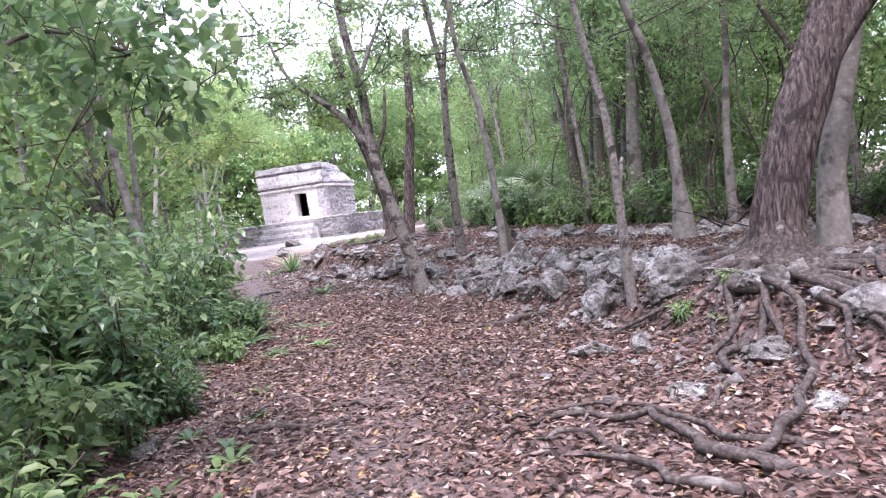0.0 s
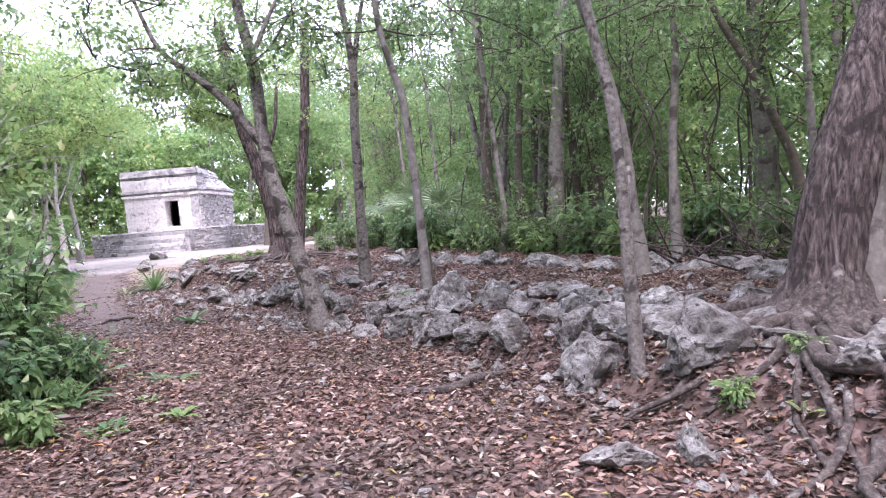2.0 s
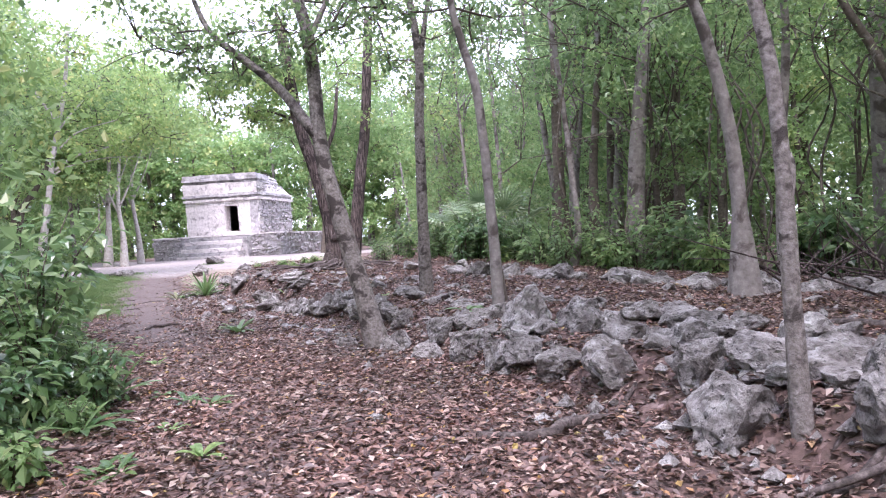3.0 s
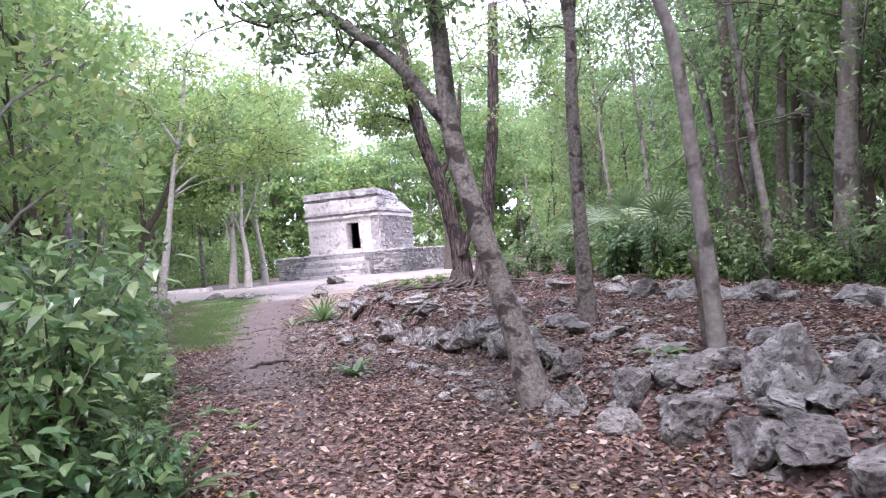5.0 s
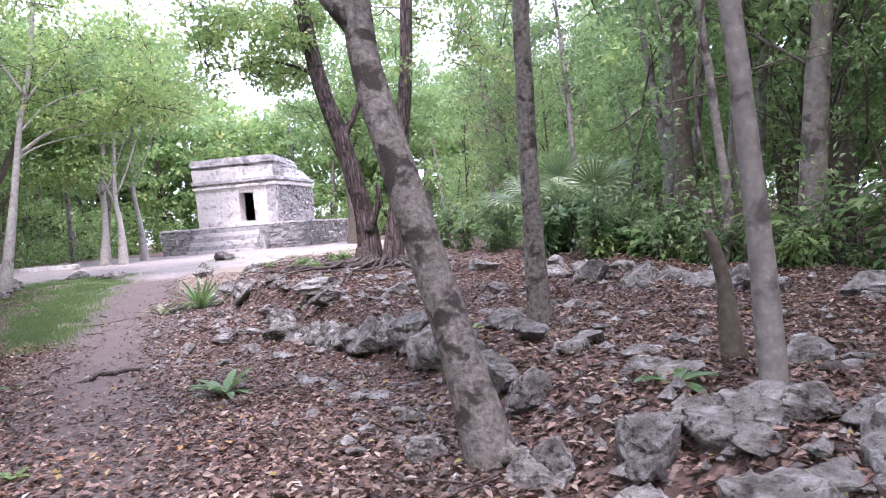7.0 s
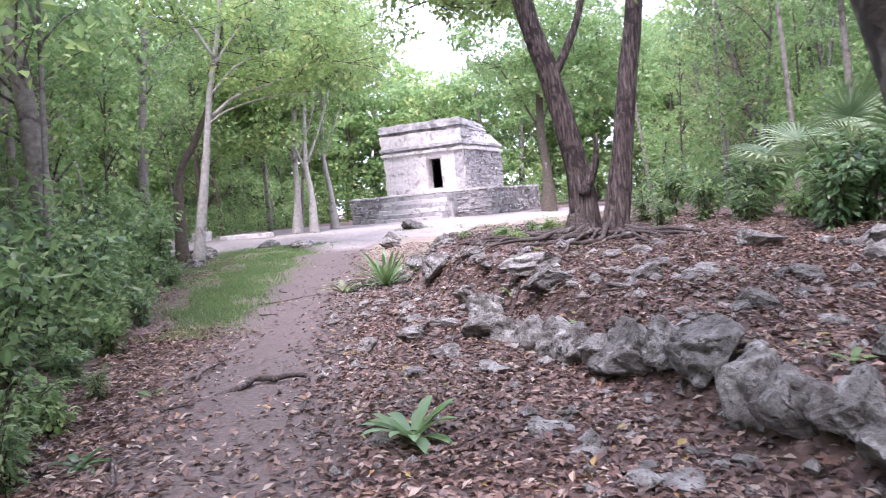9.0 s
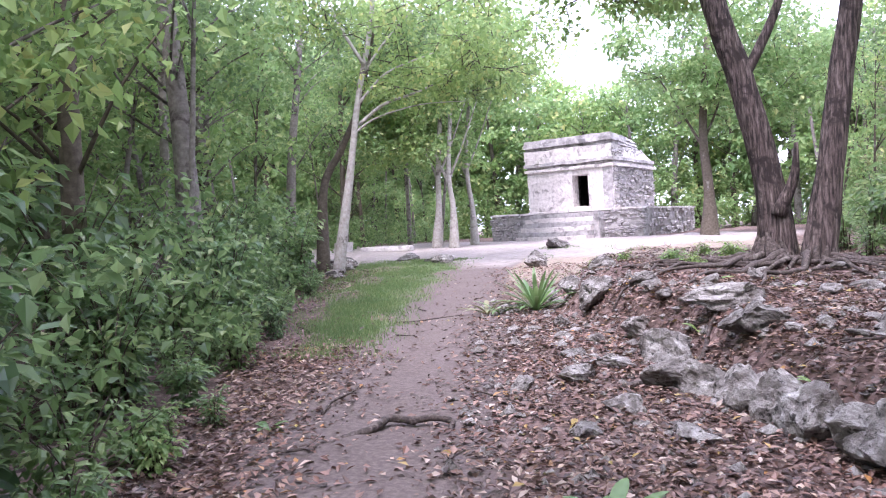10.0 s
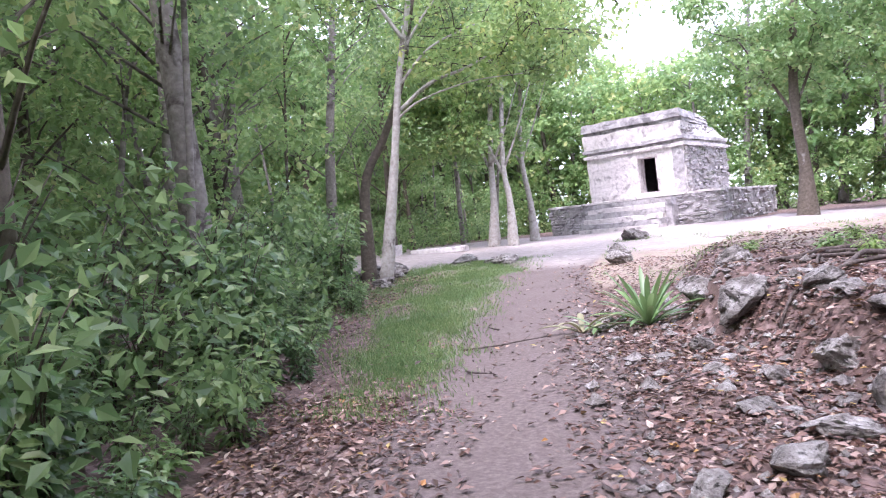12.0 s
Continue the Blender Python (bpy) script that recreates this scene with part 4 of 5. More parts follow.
# the pair of red trunks on their mound of roots
forked = named_tree("forked_red_tree", [([(-1.7, 26.9, 0.35), (-1.85, 26.9, 1.75), (-2.2, 26.8, 3.4), (-2.62, 26.7, 5.0), (-3.0, 26.7, 8.0)], 0.20, 0.13),
                               ([(-1.3, 26.4, 0.3), (-1.02, 26.5, 1.82), (-0.80, 26.6, 3.36), (-0.57, 26.7, 4.82), (-0.3, 26.8, 8.0)], 0.17, 0.11)], M_BARK_RED,
           scatter_clumps(RT, (-2.0, 27.2, 7.8), (3.6, 3.0, 2.2), 80, 0.8, 90) + scatter_clumps(RT, (-4.1, 27.3, 5.8), (1.6, 1.2, 0.9), 42, 0.55, 100) + scatter_clumps(RT, (0.8, 27.4, 5.6), (1.4, 1.2, 0.9), 14, 0.6, 70), M_LEAF_BRIGHT, "two red-brown fibrous trunks rising from one mound of roots", 0.16, 51, sides=32, flute=0.25, lobes=11, flare=1.35,
           limbs=[([(-1.75, 26.7, 1.2), (-1.5, 26.65, 1.75), (-1.45, 26.6, 2.3)], 0.12, 0.03), ([(-2.2, 26.8, 3.3), (-1.6, 27.0, 4.6), (-1.4, 27.2, 6.0)], 0.09, 0.05),
                  ([(-2.6, 26.7, 4.9), (-3.6, 26.9, 5.3), (-4.6, 27.0, 5.2)], 0.05, 0.015)], rootmat=M_ROOT,
           roots=[(ground_root(p, 0.03), a * 0.55, 0.02) for p, a in (
               ([(-1.9, 26.7, 0.15), (-2.5, 26.2, 0.06), (-3.1, 25.6, 0.05), (-3.6, 24.6, 0.0)], 0.13), ([(-1.7, 26.5, 0.15), (-2.1, 25.7, 0.06), (-2.7, 24.9, 0.05), (-3.0, 23.9, 0.0)], 0.12),
               ([(-1.4, 26.2, 0.15), (-1.5, 25.4, 0.06), (-2.0, 24.5, 0.04), (-2.2, 23.6, 0.0)], 0.11), ([(-2.0, 26.9, 0.15), (-2.8, 26.8, 0.08), (-3.6, 26.4, 0.05), (-4.1, 25.9, 0.0)], 0.12),
               ([(-1.1, 26.3, 0.1), (-0.6, 25.7, 0.05), (0.0, 25.2, 0.04), (0.7, 25.0, 0.0)], 0.1), ([(-1.2, 26.3, 0.1), (-1.0, 25.3, 0.05), (-0.7, 24.4, 0.0)], 0.09),
               ([(-2.3, 26.2, 0.1), (-2.6, 25.4, 0.1), (-3.4, 24.9, 0.03), (-4.0, 24.3, 0.0)], 0.08))])
root_fan(forked, [(-1.75, 26.85, 0.3), (-1.85, 26.85, 1.0)], (2.6, 5.6), 17, 0.24, (0.8, 2.6), (0.035, 0.06), 44)
root_fan(forked, [(-1.25, 26.4, 0.3), (-1.15, 26.45, 1.0)], (3.6, 6.4), 11, 0.19, (0.7, 2.0), (0.03, 0.05), 45)
# trees of the clearing
named_tree("white_tree", [([(-13.05, 32.08, 0.1), (-12.54, 32.38, 3.32), (-12.29, 32.53, 5.18), (-11.87, 32.77, 7.38), (-11.6, 32.9, 10.0)], 0.12, 0.055)], M_BARK_WHITE,
           scatter_clumps(RT, (-10.8, 33.6, 8.0), (3.6, 2.8, 2.6), 90, 0.95, 95) + scatter_clumps(RT, (-9.9, 33.8, 6.0), (2.3, 1.6, 1.0), 26, 0.8, 80), M_LEAF_BRIGHT, "whitish tree with spreading limbs beside the grass", 0.19, 61,
           limbs=[([(-12.3, 32.51, 4.42), (-11.59, 32.83, 5.0), (-10.65, 33.23, 5.31), (-9.6, 33.6, 5.8)], 0.06, 0.018), ([(-12.3, 32.5, 5.0), (-11.5, 32.9, 5.9), (-10.2, 33.4, 6.4)], 0.045, 0.015), ([(-12.4, 32.45, 4.2), (-11.8, 32.7, 4.6), (-10.6, 33.1, 4.9), (-9.3, 33.4, 4.9)], 0.035, 0.01), ([(-12.2, 32.6, 5.8), (-11.6, 33.0, 6.8), (-10.8, 33.5, 7.8)], 0.04, 0.015),
                  ([(-12.1, 32.6, 6.2), (-12.9, 32.8, 7.4), (-13.4, 33, 8.4)], 0.06, 0.02)])
named_tree("leaning_brown_tree", [([(-14.0, 32.9, 0.15), (-13.9, 33.0, 2.67), (-13.3, 33.2, 3.9), (-12.7, 33.4, 5.3), (-12.2, 33.6, 7.5)], 0.15, 0.06)], M_BARK_DARK,
           scatter_clumps(RT, (-12.8, 33.8, 7.6), (2.2, 2.0, 1.2), 26, 0.8, 80), M_LEAF, "brown leaning tree behind a whitish one", 0.15, 62)
for k, (x, y, top, r) in enumerate(((-14.56, 43.27, (-14.4, 43.5, 4.2), 0.17), (-13.62, 43.0, (-13.75, 43.1, 4.0), 0.15), (-13.9, 46.5, (-14.2, 46.6, 4.6), 0.15), (-3.22, 44.61, (-3.3, 44.7, 4.8), 0.25))):
    named_tree("clearing_tree", [([(x, y, 0.47), ((x + top[0]) / 2 + 0.1, y, 2.2), top, (top[0] + 0.3, top[1] + 0.3, 8.5)], r, r * 0.5)], (M_BARK_WHITE, M_BARK_WHITE, M_BARK_WHITE, M_BARK_DARK)[k],
               scatter_clumps(RT, (top[0] + (0.6 if k == 3 else -0.6), top[1] + 0.5, 9.2), (4.0, 3.0, 2.2), 78, 1.0, 115) + scatter_clumps(RT, (top[0] + (1.6 if k == 3 else -2.2), top[1] + 0.3, 6.3 if k == 3 else 5.6), (3.0 if k == 3 else 2.2, 2.0, 1.2), 54 if k == 3 else 34, 0.85, 100), M_LEAF_BRIGHT,
               "broad shade tree standing in the pale clearing" if k == 3 else "pale-footed tree standing in the clearing", 0.26, 63 + k, flare=1.7,
               limbs=[([(top[0], top[1], top[2] - 0.8), (top[0] - 0.7, top[1] + 0.3, top[2] + 0.6), (top[0] - 1.7, top[1] + 0.4, top[2] + 2.4)], 0.07, 0.025),
                      ([(top[0], top[1], top[2] - 0.5), (top[0] + 0.6, top[1] + 0.2, top[2] + 0.9), (top[0] + 1.3, top[1] + 0.4, top[2] + 2.8)], 0.06, 0.02)])
# the tree over the path's start, with large drooping leaves
named_tree("overhanging_tree", [([(-3.0, 4.7, -0.25), (-2.95, 4.75, 1.2), (-2.7, 4.8, 2.6), (-2.3, 4.9, 3.6), (-2.0, 5.0, 4.6)], 0.045, 0.02), ([(-3.5, 5.6, -0.25), (-3.4, 5.6, 2), (-3.1, 5.7, 4.5)], 0.06, 0.03)], M_BARK_PALE,
           scatter_clumps(RT, (-2.25, 5.0, 2.75), (0.95, 0.8, 0.4), 24, 0.42, 34, 0.7) + scatter_clumps(RT, (-2.9, 5.2, 3.4), (1.2, 1.2, 0.8), 26, 0.5, 36, 0.7) + scatter_clumps(RT, (-1.55, 4.9, 2.4), (0.35, 0.4, 0.3), 10, 0.3, 22, 0.7)
           + scatter_clumps(RT, (-2.8, 5.2, 1.9), (0.5, 0.6, 0.5), 8, 0.35, 30, 0.7), M_LEAF_DEEP, "small understorey tree with large drooping dark leaves", 0.13, 71, full=True, twig=0.3,
           limbs=[([(-2.8, 4.8, 2.3), (-2.2, 4.85, 2.6), (-1.7, 4.9, 2.45)], 0.02, 0.006), ([(-2.5, 4.9, 3.2), (-1.9, 4.9, 3.2), (-1.4, 5.0, 2.9)], 0.02, 0.006)])

# ---- the forest behind ----


def forest_tree_kind(seed, h, r, low, wide, clumps, per, leaf, bark, leafmat):
    rng = np.random.default_rng(seed)
    bend = rng.normal(size=2) * 0.5
    pts = [(0, 0, -0.3), (bend[0] * 0.2, bend[1] * 0.2, h * 0.3), (bend[0] * 0.6, bend[1] * 0.6, h * 0.6), (bend[0], bend[1], h * 0.92)]
    pieces, cl = [tube(pts, [r * 1.5, r, r * 0.75, r * 0.3], 7, 4, 0.08, 5, 0.08, seed)], []
    for k in range(clumps):
        z = h * (low + (1 - low) * rng.random() ** 0.85)
        t = z / h
        a = rng.uniform(0, 2 * math.pi)
        reach = wide * (0.25 + 0.75 * rng.random()) * (1.15 - 0.55 * abs(t - 0.7))
        c = np.array([bend[0] * t + math.cos(a) * reach, bend[1] * t + math.sin(a) * reach, z])
        cl.append((c, rng.uniform(0.45, 0.85) * (0.6 + wide * 0.2), per, 0.55))
        if k % 3 == 0:
            s = np.array([bend[0] * t * 0.9, bend[1] * t * 0.9, max(z - 0.6 - reach * 0.4, h * 0.2)])
            pieces.append(tube([s, (s + c) / 2 + [0, 0, 0.15], c], [0.035, 0.022, 0.008], 3, 2, seed=k))
    t = thing("forest_tree", (0, 0, 0), "leafy forest tree with a slender trunk", "tree", "trees of the forest")
    part("trunk", mesh_of("trunk", *merge(pieces), bark), t)
    part("crown", leaves_mesh("crown", foliage(rng, cl, leaf), leafmat), t)
    return t


KINDS = [forest_tree_kind(200, 9.0, 0.10, 0.30, 2.0, 60, 52, 0.18, M_BARK_DARK, M_LEAF_BRIGHT), forest_tree_kind(201, 11.0, 0.15, 0.35, 2.6, 60, 56, 0.21, M_BARK_PALE, M_LEAF),
         forest_tree_kind(202, 7.0, 0.07, 0.22, 1.7, 52, 52, 0.17, M_BARK_PALE, M_LEAF_BRIGHT), forest_tree_kind(203, 10.0, 0.12, 0.25, 2.2, 58, 54, 0.20, M_BARK_DARK, M_LEAF_DEEP),
         forest_tree_kind(204, 6.0, 0.06, 0.15, 1.5, 46, 48, 0.15, M_BARK_DARK, M_DRYLEAF), forest_tree_kind(205, 12.0, 0.17, 0.40, 3.0, 62, 56, 0.21, M_BARK_PALE, M_LEAF_BRIGHT)]
SLIM = [forest_tree_kind(220, 9.0, 0.055, 0.52, 1.2, 22, 44, 0.17, M_BARK_PALE, M_LEAF), forest_tree_kind(221, 8.0, 0.045, 0.5, 1.1, 20, 44, 0.16, M_BARK_DARK, M_LEAF_BRIGHT),
        forest_tree_kind(222, 10.0, 0.075, 0.55, 1.5, 24, 46, 0.18, M_BARK_PALE, M_LEAF)]
# both far kinds take the lightened leaf, with sunlight in its colour
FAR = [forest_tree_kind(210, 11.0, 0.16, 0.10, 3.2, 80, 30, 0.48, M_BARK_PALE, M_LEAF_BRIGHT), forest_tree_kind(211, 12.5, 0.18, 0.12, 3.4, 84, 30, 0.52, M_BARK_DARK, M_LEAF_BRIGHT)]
FR = np.random.default_rng(303)
used = []


def forest_ok(x, y, gap):
    if not all((x - a) ** 2 + (y - b) ** 2 > gap * gap for a, b in used):
        return False
    left = x < bush_x(min(y, 34)) - (3.4 if y > 3 else 1.5) if y < 33 else x < -17 - (y - 33) * 0.2
    right = x > along(y, [-8, 8, 12, 16, 20, 24, 30, 38, 46], [6.2, 7.5, 8.0, 7.2, 5.6, 4.2, 3.0, 2.6, 2.5])
    back = y > 64 + 0.08 * abs(x + 9)
    behind = y < -3.5
    return left or right or back or behind


def plant_forest():
    first = {k: True for k in range(len(KINDS))}
    tries = 0
    count = 0
    while count < 120 and tries < 14000:
        tries += 1
        zone = FR.random() * 0.78
        if zone < 0.30:
            y = FR.uniform(-4, 52)
            x = float(bush_x(min(y, 34))) - 0.8 - FR.random() ** 1.4 * 15
        elif zone < 0.70:
            y = FR.uniform(-4, 52)
            x = 2.4 + FR.random() ** 1.2 * 17
        elif zone < 0.74:
            x, y = FR.uniform(-30, 12), FR.uniform(60, 66)
        else:
            x, y = FR.uniform(-12, 12), FR.uniform(-12, -3.5)
        if not forest_ok(x, y, 1.15 if y < 35 else 1.8):
            continue
        used.append((x, y))
        k = int(FR.choice(6, p=[0.22, 0.18, 0.20, 0.10, 0.16, 0.14]))
        if y > 55:
            k = int(FR.choice([1, 5, 0, 2]))
        sc = FR.uniform(0.8, 1.15) * (1.25 if y > 55 else 1.0)
        m = pose(x, y, float(ground_z(x, y)) - 0.05, FR.normal() * 2.5, FR.normal() * 2.5, FR.uniform(0, 360))
        if first[k]:
            KINDS[k].matrix_world = m
            first[k] = False
        else:
            t = copy_thing(KINDS[k], m)
            t.scale = (sc, sc, sc * FR.uniform(0.9, 1.1))
        count += 1


plant_forest()
for x, y, k, sc in ((-6.2, 9.0, 2, 1.1), (-7.0, 15.5, 2, 1.25), (-9.0, 18.5, 2, 1.3), (-9.6, 20.5, 0, 1.15), (-11.4, 24.5, 5, 1.0), (-14.2, 28.0, 0, 1.2), (-16.5, 31.0, 5, 1.0), (-18.0, 37.0, 1, 1.1), (-18.5, 42.0, 0, 1.2)):
    used.append((x, y))
    crown = copy_thing(KINDS[k], pose(x, y, float(ground_z(x, y)) - 0.05, 0, 0, 57 * x))
    crown.scale = (sc, sc, sc)


def plant_far_trees():
    spots = [(x + FR.normal() * 0.7, y + FR.normal() * 1.0) for x in np.arange(-38, 22, 3.3) for y in (64.5, 70)]
    spots += [(x + FR.normal() * 0.8, y + FR.normal() * 0.8) for y in np.arange(32, 62, 4.0) for x in (-25, -29, 12)]
    spots += [(x + FR.normal() * 0.8, y + FR.normal() * 0.8) for y in np.arange(-2, 32, 4.2) for x in (-19, 15.5)]
    spots += [(x + FR.normal(), -9 + FR.normal()) for x in np.arange(-14, 14, 4)]
    for n, (x, y) in enumerate(spots):
        k = int(FR.integers(2))
        low = 0.9 if (-16 < x < -7 and y > 60) else 1.0
        m = pose(x, y, float(ground_z(x, y)) - 0.05, FR.normal() * 2, FR.normal() * 2, FR.uniform(0, 360))
        if n < 2:
            FAR[n].matrix_world = m
        else:
            t = copy_thing(FAR[k], m)
            sc = FR.uniform(0.85, 1.15)
            t.scale = (sc, sc, sc * low)


plant_far_trees()


def plant_slim_trees():
    n = 0
    for _ in range(900):
        if n >= 66:
            break
        y = FR.uniform(6, 60)
        if FR.random() < 0.5:
            x = float(bush_x(min(y, 34))) - 1.6 - FR.random() ** 1.3 * 6 if y < 34 else FR.uniform(-24, -15.5)
        else:
            x = float(along(y, [6, 8, 12, 16, 20, 24, 30, 38, 46, 60], [7.0, 7.3, 7.6, 7.0, 5.4, 3.8, 2.6, 2.2, 2.2, 2.2])) + FR.random() ** 1.3 * 6
        if min((x - a) ** 2 + (y - b) ** 2 for a, b in used) < 0.5:
            continue
        used.append((x, y))
        m = pose(x, y, float(ground_z(x, y)) - 0.05, FR.normal() * 5, FR.normal() * 5, FR.uniform(0, 360))
        if n < 3:
            SLIM[n].matrix_world = m
        else:
            t = copy_thing(SLIM[int(FR.integers(3))], m)
            sc = FR.uniform(0.75, 1.2)
            t.scale = (sc, sc, sc)
        n += 1


plant_slim_trees()


def far_woods():
    """The woods beyond, past which nothing shows."""
    rng = np.random.default_rng(404)
    cl = []
    for k in range(1150):
        a = rng.uniform(0, 2 * math.pi)
        d = rng.random() ** 1.3 * 12
        rx, ry = 38 + d, 60 + d
        x, y = -6 + rx * math.cos(a), 24 + ry * math.sin(a)
        top = 11.0 if (-17 < x < -6 and y > 60) else 13.5
        cl.append(((x, y, 0.5 + rng.random() ** 1.25 * top), rng.uniform(1.3, 2.6), 160, 0.75))
    # leaf colour lightened to stand for sun on the distant woods
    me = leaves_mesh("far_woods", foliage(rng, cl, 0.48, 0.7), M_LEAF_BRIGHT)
    return tagged(new("far_woods", me), "dense green woods closing the view all round", "woods", kind="stuff")


far_woods()


def undergrowth():
    """Low leafy cover on the forest floor, left and right of the walk."""
    rng = np.random.default_rng(505)
    cl, near = [], []
    for k in range(2500):
        y = rng.uniform(-3, 52)
        if rng.random() < 0.5:
            x = float(bush_x(min(y, 34))) - 0.4 - rng.random() ** 1.5 * 13
            if y > 34:
                x = -17 - rng.random() * 14
        else:
            x = float(along(y, [-8, 8, 12, 16, 20, 24, 30, 38, 46], [6.5, 7.8, 8.0, 6.9, 5.0, 3.6, 2.6, 2.0, 2.0])) + rng.random() ** 1.5 * 13
        deep = x > 6 or x < bush_x(min(y, 34)) - 4
        h = rng.random() ** 1.4 * (3.6 if deep else 2.0)
        cl.append(((x, y, float(ground_z(x, y)) + 0.12 + h), rng.uniform(0.3, 0.6), 30, 0.7))
    rim = []
    for k in range(820):
        side = rng.random()
        if side < 0.5:
            x, y = rng.uniform(-36, 16), rng.uniform(61, 67)
        elif side < 0.75:
            x, y = rng.uniform(-27, -19), rng.uniform(35, 62)
        else:
            x, y = rng.uniform(2.0, 9), rng.uniform(31, 62)
        rim.append(((x, y, 0.7 + rng.random() ** 1.4 * 3.4), rng.uniform(0.6, 1.1), 70, 0.8))
    for k in range(460):
        y = rng.uniform(-2, 36)
        x = rng.uniform(10.5, 16) if k % 2 else float(bush_x(min(y, 34))) - rng.uniform(7, 11)
        rim.append(((x, y, 0.6 + rng.random() * 3.2), rng.uniform(0.6, 1.0), 60, 0.8))
    # lightened leaf here too: the clearing's brightness is put into the colour
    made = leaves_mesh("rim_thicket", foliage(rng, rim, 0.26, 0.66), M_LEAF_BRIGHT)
    tagged(new("rim_thicket", made), "green thicket closing the forest round the clearing", "undergrowth", kind="stuff")
    me = leaves_mesh("undergrowth", foliage(rng, cl, 0.15, 0.62), M_LEAF)
    return tagged(new("undergrowth", me), "low green undergrowth of seedlings and shrubs", "undergrowth", kind="stuff")


undergrowth()

# ---- shrubs along the path's left side ----


def shrub_kind(seed, h, wide, leaf, leafmat, stems=9, per=36):
    rng = np.random.default_rng(seed)
    s = thing("shrub", (0, 0, 0), "leafy green shrub beside the path", "shrub", "shrubs beside the path")
    pieces, P, D, U = [], [], [], []
    for k in range(stems):
        a = rng.uniform(0, 2 * math.pi)
        out = rng.uniform(0.3, 1.0) * wide
        top = np.array([math.cos(a) * out, math.sin(a) * out, h * rng.uniform(0.6, 1.1)])
        mid = top * [0.35, 0.35, 0.6]
        pts = [(0.1 * math.cos(a), 0.1 * math.sin(a), -0.05), mid, top]
        part("stem", mesh_of("stem", *merge([tube(pts, [0.014, 0.009, 0.004], 4, 2, seed=k)]), M_BARK_DARK), s)
        line = spline(pts, 12)
        for j in range(per):
            t = rng.uniform(0.06, 1) ** 0.85
            p = line[int(t * (len(line) - 1))]
            b = rng.uniform(0, 2 * math.pi)
            d = np.array([math.cos(b), math.sin(b), rng.uniform(-0.5, 0.35)])
            reach = rng.random() * 0.22
            P.append(p + d * reach)
            D.append(d - np.array([0, 0, 0.25]))
            U.append(np.array([0, 0, 1]) + rng.normal(size=3) * 0.3)
    L = leaf * rng.uniform(0.55, 1.3, len(P))
    part("foliage", leaves_mesh("foliage", leaf_blades(np.array(P), np.array(D), np.array(U), L, L * 0.46, True), leafmat), s)
    return s


SHRUBS = [shrub_kind(600, 1.25, 0.65, 0.20, M_LEAF_DEEP, 9, 32), shrub_kind(601, 0.9, 0.6, 0.13, M_LEAF), shrub_kind(602, 1.6, 0.75, 0.17, M_LEAF_DEEP, 11, 34), shrub_kind(603, 0.55, 0.45, 0.13, M_LEAF_BRIGHT, 8, 34)]


def plant_shrubs():
    rng = np.random.default_rng(606)
    first = [True] * 4

    def put(x, y, k, sc):
        m = pose(x, y, float(ground_z(x, y)), 0, 0, rng.uniform(0, 360))
        if first[k]:
            first[k] = False
            SHRUBS[k].matrix_world = m
            return
        t = copy_thing(SHRUBS[k], m)
        t.scale = (sc, sc, sc * rng.uniform(0.85, 1.15))

    for y in np.arange(3.2, 33, 0.42):
        edge = float(bush_x(y)) + 0.25 * math.sin(2.7 * y) + 0.2 * math.sin(1.1 * y + 1)
        if rng.random() < 0.8:
            put(edge - rng.uniform(0.3, 0.8), y + rng.uniform(-0.2, 0.2), int(rng.choice([0, 1, 3])), rng.uniform(0.35, 0.8))
        put(edge - rng.uniform(0.9, 1.8), y + rng.uniform(-0.2, 0.2), int(rng.choice([0, 2, 1])), rng.uniform(0.7, 1.2))
        if rng.random() < 0.4:
            put(edge - rng.uniform(1.9, 3.0), y, 2, rng.uniform(1.0, 1.5))
    for q in np.linspace(0, 1, 52):
        x = float(np.interp(q, [0, 0.25, 0.5, 0.75, 1], [1.2, 2.6, 4.9, 7.1, 8.6])) + rng.uniform(-0.2, 1.2)
        y = float(np.interp(q, [0, 0.25, 0.5, 0.75, 1], [29, 24.2, 20.2, 16.2, 11])) + rng.uniform(-0.5, 0.6)
        put(x, y, int(rng.choice([0, 1, 1, 3, 3])), rng.uniform(0.6, 1.35))
    for x, y, k, sc in ((-2.05, 4.3, 3, 0.9), (-2.3, 4.0, 1, 0.8), (2.3, 8.0, 3, 0.35), (2.9, 7.9, 3, 0.4), (1.75, 12.6, 3, 0.3), (-0.2, 28.5, 1, 0.8), (0.6, 28.0, 0, 0.8), (1.2, 26.8, 1, 0.9), (-0.4, 30.0, 1, 1.0), (0.4, 31.5, 0, 1.1),
                        (-3.4, 27.0, 3, 0.6), (-3.0, 26.2, 3, 0.5), (-2.4, 27.6, 3, 0.7), (2.0, 24.9, 0, 1.0), (2.8, 23.6, 2, 0.9), (3.6, 22.4, 1, 1.0), (-4.4, 28.2, 3, 0.4), (-2.9, 29.4, 3, 0.45)):
        put(x, y, k, sc)


plant_shrubs()

# ---- palms and low plants ----


